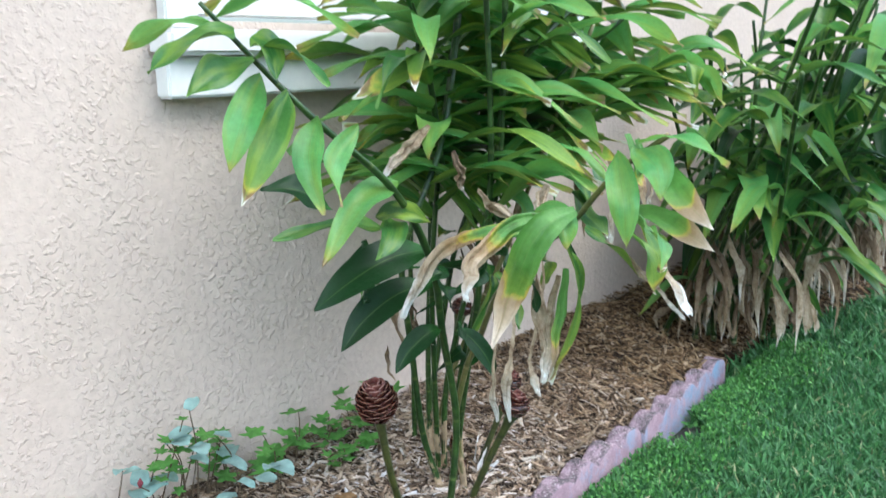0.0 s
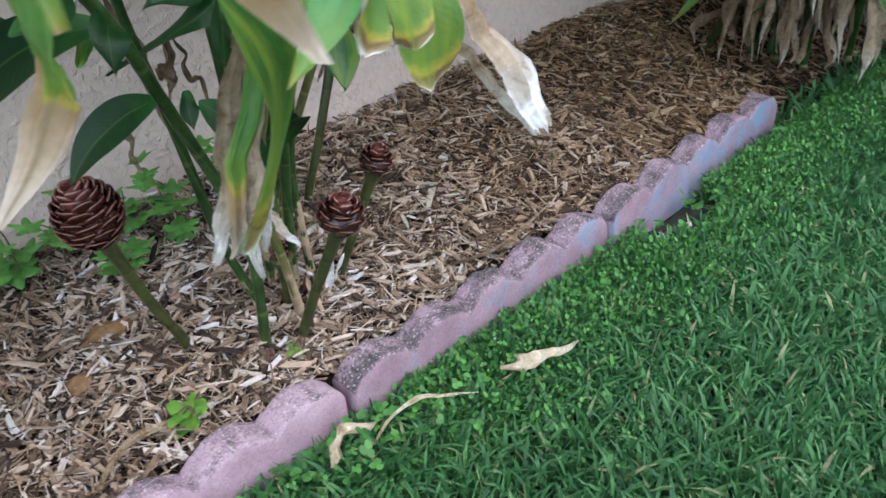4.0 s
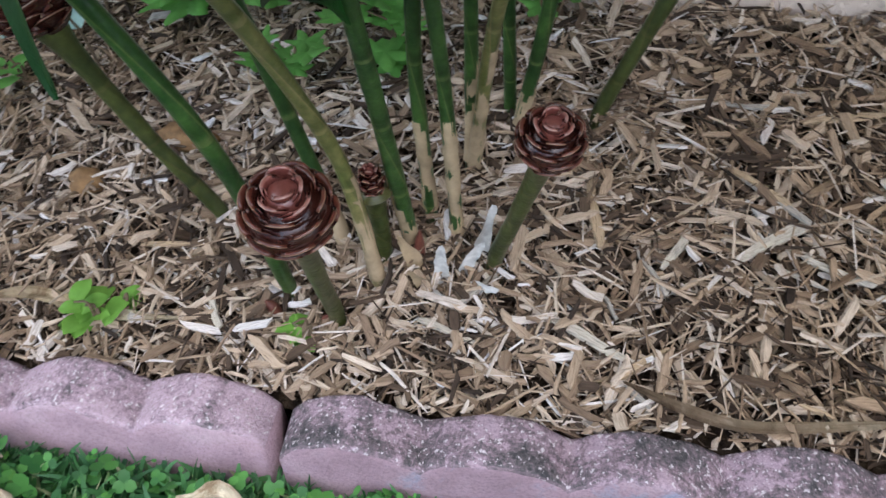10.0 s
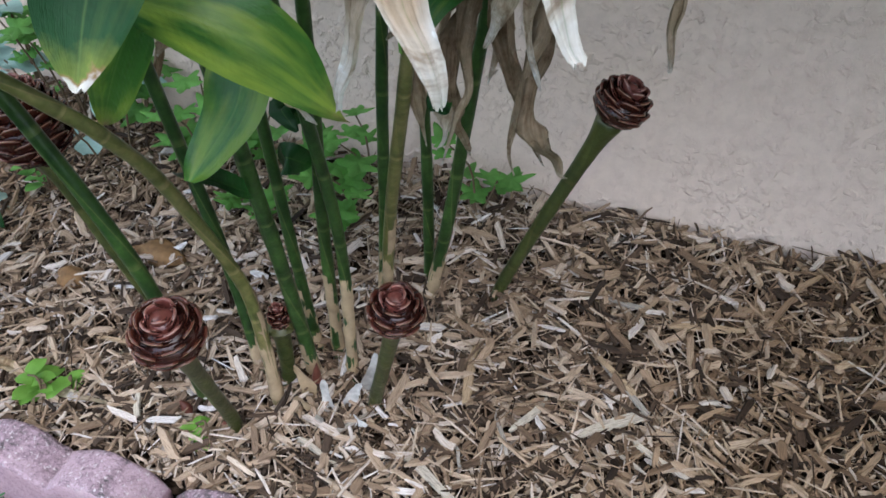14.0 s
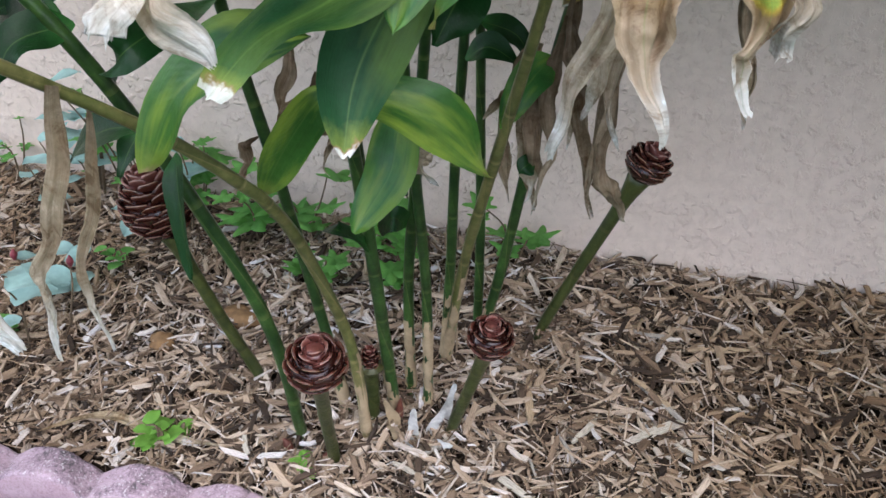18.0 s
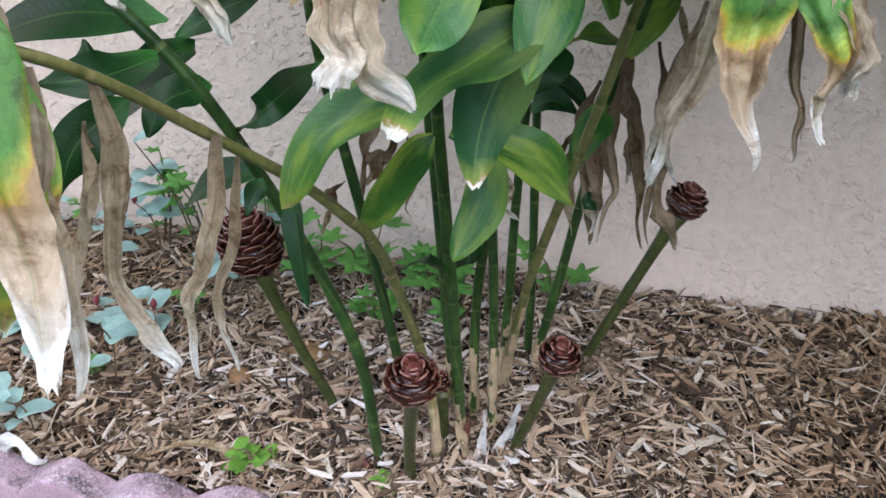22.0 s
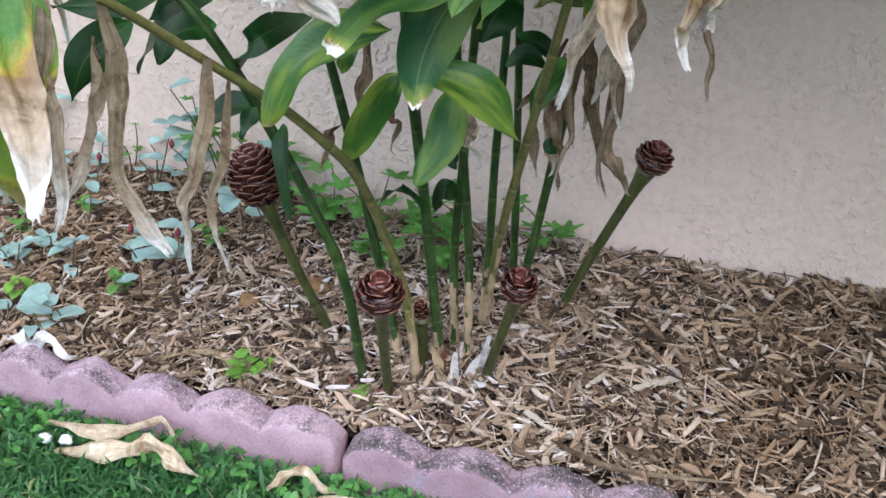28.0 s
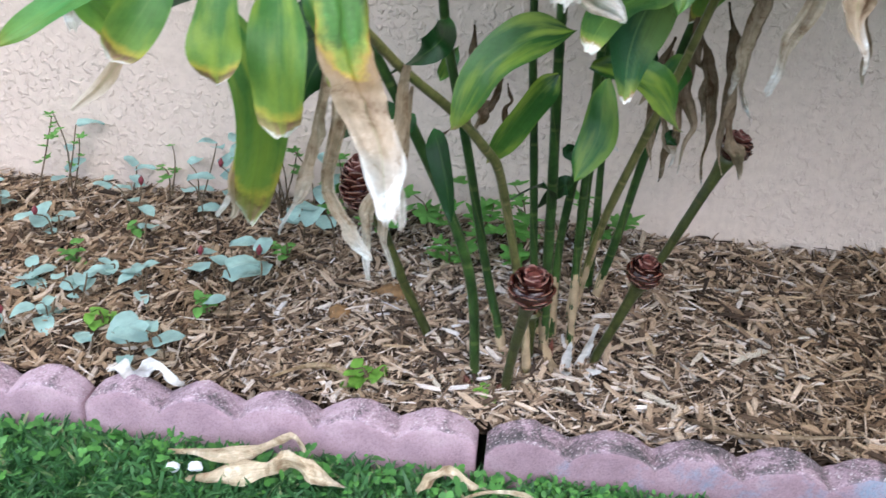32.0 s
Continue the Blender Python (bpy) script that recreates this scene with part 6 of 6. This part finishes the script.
def round_leaves(name, count, place, size, material, label, category, seed, height, leaflets=1):
    """Small round leaves on short stalks, singly or in threes: a fan of seven triangles each, gently cupped."""
    r = np.random.RandomState(seed)
    V, F = [], []
    for k in range(count):
        x, y = place(r)
        z = lawn_z(x, y) + r.uniform(*height)
        q = r.uniform(0.45, 1.5) * size
        t1, t2 = r.normal(0, 0.85 if leaflets == 1 else 0.4), r.normal(0, 0.85 if leaflets == 1 else 0.4)
        turn = r.uniform(0, 6.283)
        for i in range(leaflets):
            away = 0.98 * q if leaflets > 1 else 0.0
            ox, oy = away * math.cos(turn + 2.094 * i), away * math.sin(turn + 2.094 * i)
            o = len(V)
            V.append((x + ox, y + oy, z + t1 * ox + t2 * oy - 0.15 * q))
            for j in range(7):
                w = 6.283 * j / 7
                cx, cy = ox + q * math.cos(w), oy + q * math.sin(w)
                V.append((x + cx, y + cy, z + t1 * cx + t2 * cy))
            F += [(o, o + 1 + j, o + 1 + (j + 1) % 7) for j in range(7)]
    return tagged(new(name, mesh_of(name, V, F, material)), label, category, kind="stuff")


def clover_place(r):
    x = r.uniform(-0.9, 1.7) if r.rand() < 0.14 else r.uniform(0.08, 1.7)
    w = 0.03 + (0.11 if x > 0.15 else 0.03) * (0.6 + 0.4 * noise.noise((x * 4, 0, 0)))
    y = -0.569 - abs(r.normal(0, w))
    return (x, y) if not bare(x, y) else (x + 0.35, y)


round_leaves("clover", 21000, clover_place, 0.0025, CLOVER, "bright green small-leaved ground cover along the edging", "clover", 9, (0.02, 0.062))
round_leaves("clover", 640, lambda r: (r.uniform(-1.0, 0.25) if r.rand() < 0.85 else r.uniform(0.2, 0.9), -0.578 - abs(r.normal(0, 0.05))), 0.0042, CLOVER, "rounded green clover leaves in threes along the edging", "clover", 10, (0.035, 0.07), 3)


# ---- fallen leaves and litter ----
def fallen(pts, width, material, label, face=(0, 0, 1), seed=0, **kw):
    o = np.array(pts[0])
    V, F, U = blade([np.array(p) - o for p in pts], width, face, seed=seed, n=22, m=7, **kw)
    ob = new("fallen_leaf", mesh_of("fallen_leaf", V, F, material, U))
    ob.location = o
    return tagged(ob, label, "leaf", group="fallen leaves")


fallen([(-0.432, -0.612, 0.062), (-0.380, -0.617, 0.070), (-0.324, -0.620, 0.076), (-0.285, -0.593, 0.080), (-0.263, -0.580, 0.080), (-0.249, -0.583, 0.070), (-0.238, -0.585, 0.055)], 0.026, LEAF_FALLEN, "long dry curled pale tan leaf on the grass by the edging", face=(-0.2, -0.75, 0.6), seed=1, crumple=0.22, end=0.45)
fallen([(-0.392, -0.648, 0.055), (-0.334, -0.641, 0.066), (-0.285, -0.629, 0.078), (-0.250, -0.625, 0.084), (-0.208, -0.636, 0.076), (-0.168, -0.635, 0.056)], 0.046, LEAF_FALLEN, "broad dry folded pale tan leaf on the grass", face=(-0.2, -0.6, 0.75), seed=2, crumple=0.24, end=0.3)
fallen([(-0.080, -0.620, 0.052), (-0.058, -0.607, 0.068), (-0.034, -0.599, 0.072), (-0.002, -0.602, 0.064), (0.027, -0.599, 0.050)], 0.026, LEAF_FALLEN, "small curled dry leaf against the edging", face=(0, -0.7, 0.7), seed=3, crumple=0.2, curl=0.5, end=0.3)
fallen([(-0.546, -0.535, 0.128), (-0.523, -0.532, 0.138), (-0.495, -0.532, 0.136), (-0.466, -0.534, 0.138), (-0.444, -0.539, 0.130), (-0.436, -0.534, 0.116)], 0.034, BLEACHED, "crumpled bleached white leaf behind the edging", face=(-0.1, -0.75, 0.6), seed=8, crumple=0.3, end=0.45)
fallen([(-0.021, -0.633, 0.058), (0.023, -0.624, 0.072), (0.062, -0.632, 0.080), (0.100, -0.649, 0.074), (0.142, -0.668, 0.062)], 0.013, LEAF_FALLEN, "narrow bleached dry leaf arched on the grass", face=(0.2, -0.5, 0.8), seed=4, crumple=0.14, end=0.3)
fallen([(0.198, -0.658, 0.068), (0.220, -0.682, 0.076), (0.257, -0.697, 0.080), (0.309, -0.711, 0.076)], 0.034, LEAF_FALLEN, "flat pale tan dry leaf on the grass", face=(-0.2, -0.2, 0.95), seed=5, crumple=0.16, end=0.4)
fallen([(-0.33, -0.50, mulch_z(-0.33, -0.50) + 0.02), (-0.26, -0.46, mulch_z(-0.26, -0.46) + 0.02), (-0.16, -0.465, mulch_z(-0.16, -0.465) + 0.016), (-0.07, -0.455, mulch_z(-0.07, -0.455) + 0.016)], 0.014, LEAF_STRAW, "long thin bleached leaf strip on the mulch", seed=6, crumple=0.1)
fallen([(0.275, -0.475, 0.118), (0.32, -0.495, 0.120), (0.37, -0.505, 0.120), (0.457, -0.490, 0.119), (0.53, -0.475, 0.119)], 0.012, LEAF_BROWN, "long tan leaf strip on the mulch behind the edging", seed=7, crumple=0.06)


def lump(name, at, size, material, label, category, seed, group=""):
    bm = bmesh.new()
    bmesh.ops.create_icosphere(bm, subdivisions=3, radius=1.0)
    for v in bm.verts:
        n = 1 + 0.35 * noise.noise(v.co * 1.3 + Vector((seed, 0, 0))) + 0.12 * noise.noise(v.co * 4 + Vector((seed, 3, 0)))
        v.co = Vector((v.co.x * size[0] * n, v.co.y * size[1] * n, v.co.z * size[2] * n))
    ob = new(name, bm_mesh(name, bm, material, True))
    ob.location = at
    return tagged(ob, label, category, group)


NUGGET = plain("bark_nugget", (0.20, 0.115, 0.05), 0.85, 0.5, 60)
STONE = plain("pale_stone", (0.60, 0.62, 0.63), 0.8, 0.3, 50)
DIRT = plain("dark_dirt", (0.03, 0.028, 0.026), 0.95, 0.6, 90)
lump("bark_nugget", (-0.257, -0.322, mulch_z(-0.257, -0.322) + 0.012), (0.018, 0.014, 0.015), NUGGET, "brown bark nugget lying on the mulch", "bark", 1)
lump("bark_nugget", (-0.18, -0.25, mulch_z(-0.18, -0.25) + 0.010), (0.035, 0.017, 0.014), NUGGET, "long light brown wood chunk on the mulch", "bark", 2)
lump("dirt_patch", (0.77, -0.602, 0.004), (0.12, 0.038, 0.020), DIRT, "bare dark dirt patch against the edging", "dirt", 3)
for k, (x, y) in enumerate([(0.70, -0.600), (0.765, -0.615), (0.73, -0.622), (0.25, -0.60), (-0.412, -0.641), (-0.383, -0.635)]):
    lump("pebble", (x, y, 0.022 if k < 3 else 0.05 if k < 4 else 0.062), (0.008, 0.006, 0.005) if k < 4 else (0.010, 0.008, 0.007), STONE, "small whitish pebble by the edging", "pebble", 10 + k, "pebbles by the edging")


# ---- weeds ----
def weed(at, stems, size, height, material, label, seed, lobed=True, stem_material=TWIG, bud=False, leaves=3):
    """A small weed: thin stems, each with a few lobed or round leaves."""
    r = np.random.RandomState(seed)
    t = thing("weed", label, "weed", at=at)
    for k in range(stems):
        a = r.uniform(0, 6.283)
        h = height * r.uniform(0.5, 1.1)
        top = np.array([math.cos(a) * 0.35 * h, math.sin(a) * 0.35 * h, h])
        if at[1] + top[1] > -0.015:
            top[1] = -0.015 - at[1]
        V, F, U = tube([(0, 0, -0.01), tuple(0.5 * top + np.array([0.01, 0, 0.02])), tuple(top)], [0.0018, 0.001], 8, 5)
        st = part("stem", mesh_of("stem", V, F, stem_material, U), t)
        for j in range(leaves + r.randint(3)):
            f = 1.0 if j == 0 else r.uniform(0.35, 0.95)
            p = top * f
            b = r.uniform(0, 6.283)
            q = size * r.uniform(0.6, 1.2)
            d = np.array([math.cos(b), math.sin(b), r.uniform(-0.35, 0.35)])
            s = unit(np.cross(d, (0, 0, 1)))
            nrm = np.cross(s, d)
            if not lobed:
                V, F, U = blade([p, p + d * 0.2 * q, p + d * q + nrm * 0.12 * q, p + d * 1.7 * q], q * 1.15, nrm, n=9, m=4, fold=0.25, shape=(0.16, 0.5), seed=seed * 50 + k * 7 + j)
            else:
                m = 41
                V = [p, p + d * 0.55 * q]
                for i in range(m):
                    w = -2.75 + 5.5 * i / (m - 1)
                    rad = q * (0.46 + 0.50 * (0.5 + 0.5 * math.cos(w * 5.236)) ** 1.5 * (1.0 - 0.13 * abs(w)) + 0.04 * math.cos(w * 31))
                    V.append(p + d * (q * 0.55 + rad * math.cos(w)) + s * rad * math.sin(w) + nrm * (0.08 * q * math.cos(w * 5.236) - 0.14 * rad * abs(math.sin(w))))
                F = [(1, 2 + i, 3 + i) for i in range(m - 1)] + [(0, 2, 1), (0, 1, m + 1)]
            V = [(v[0], min(v[1], -0.004 - at[1]), v[2]) for v in V]
            part("leaf", mesh_of("leaf", V, F, material), st)
        if bud and k % 2 == 0:
            V, F, U = tube([tuple(top - np.array([0, 0, 0.002])), tuple(top + np.array([0.001, 0, 0.008])), tuple(top + np.array([0.002, 0, 0.017]))], [0.002, 0.006, 0.001], 8, 7)
            part("bud", mesh_of("bud", V, F, BUD), st, "dark red bud")
    return t


def on_bed(x, y):
    return (x, y, mulch_z(x, y))


for k, (x, y, n, s, h) in enumerate([(-0.15, -0.07, 4, 0.026, 0.13), (-0.22, -0.08, 4, 0.028, 0.10), (-0.50, -0.05, 4, 0.020, 0.22), (-0.33, -0.06, 3, 0.022, 0.15),
                                     (-0.06, -0.07, 4, 0.024, 0.08), (-0.10, -0.16, 4, 0.024, 0.07), (-0.42, -0.05, 3, 0.02, 0.20),
                                     (0.02, -0.12, 3, 0.024, 0.08), (0.03, -0.08, 3, 0.024, 0.11), (0.17, -0.06, 2, 0.022, 0.10)]):
    weed(on_bed(x, y), max(2, n - 2), s * 1.3, h * 1.1, WEED, "leafy green weed with lobed leaves at the foot of the wall", 30 + k)
for k, (x, y, n, s, h) in enumerate([(-0.185, -0.475, 3, 0.017, 0.035), (0.0, -0.455, 2, 0.010, 0.03), (-0.17, -0.455, 2, 0.015, 0.03)]):
    weed(on_bed(x, y), n, s, h, WEED_BRIGHT, "bright green seedling in the mulch", 60 + k, False)
BLUE_WEED = "weed with pale blue-green oval leaves on dark stems"
for k, (x, y) in enumerate([(-0.50, -0.07), (-0.32, -0.10), (-0.59, -0.33), (-0.64, -0.22),
                            (-0.80, -0.32), (-0.82, -0.19), (-0.62, -0.47), (-0.42, -0.08), (-0.72, -0.40), (-0.90, -0.30), (-0.70, -0.12), (-0.95, -0.16), (-0.66, -0.30), (-0.43, -0.06), (-0.49, -0.475), (-0.40, -0.325), (-0.46, -0.30), (-0.435, -0.36), (-0.37, -0.13), (-0.30, -0.17), (-0.49, -0.26), (-0.54, -0.48), (-0.69, -0.36), (-0.56, -0.12), (-0.74, -0.05), (-0.78, -0.46), (-0.60, -0.05), (-0.86, -0.08)]):
    h = (0.055, 0.08, 0.07, 0.10)[k % 4] + (0.06 if y > -0.13 else 0)
    weed(on_bed(x, y), 2 if x < -0.58 and k % 3 else 1, (0.021, 0.027, 0.018, 0.024)[k % 4] * (1.35 if x > -0.55 else 1.1), h * (1.5 if x > -0.5 else 1.0), BLUE_LEAF, BLUE_WEED, 80 + k, False, bud=k % 5 == 0, leaves=2)
for k, (x, y) in enumerate([(-0.62, -0.41), (-0.38, -0.20), (-0.75, -0.25), (-0.85, -0.42), (-0.67, -0.17), (-0.47, -0.36)]):
    weed(on_bed(x, y), 2, 0.015, 0.05, WEED_BRIGHT if k % 3 == 0 else WEED, "low green weed with small oval leaves in the mulch", 130 + k, False)
for k, (x, y, h) in enumerate([(-0.86, -0.04, 0.20), (-0.93, -0.05, 0.16), (-0.66, -0.04, 0.17), (-0.52, -0.03, 0.24), (-0.44, -0.04, 0.20), (-0.37, -0.04, 0.16)]):
    weed(on_bed(x, y), 2, 0.015, h, WEED, "thin twiggy weed with few leaves against the wall", 200 + k, True)
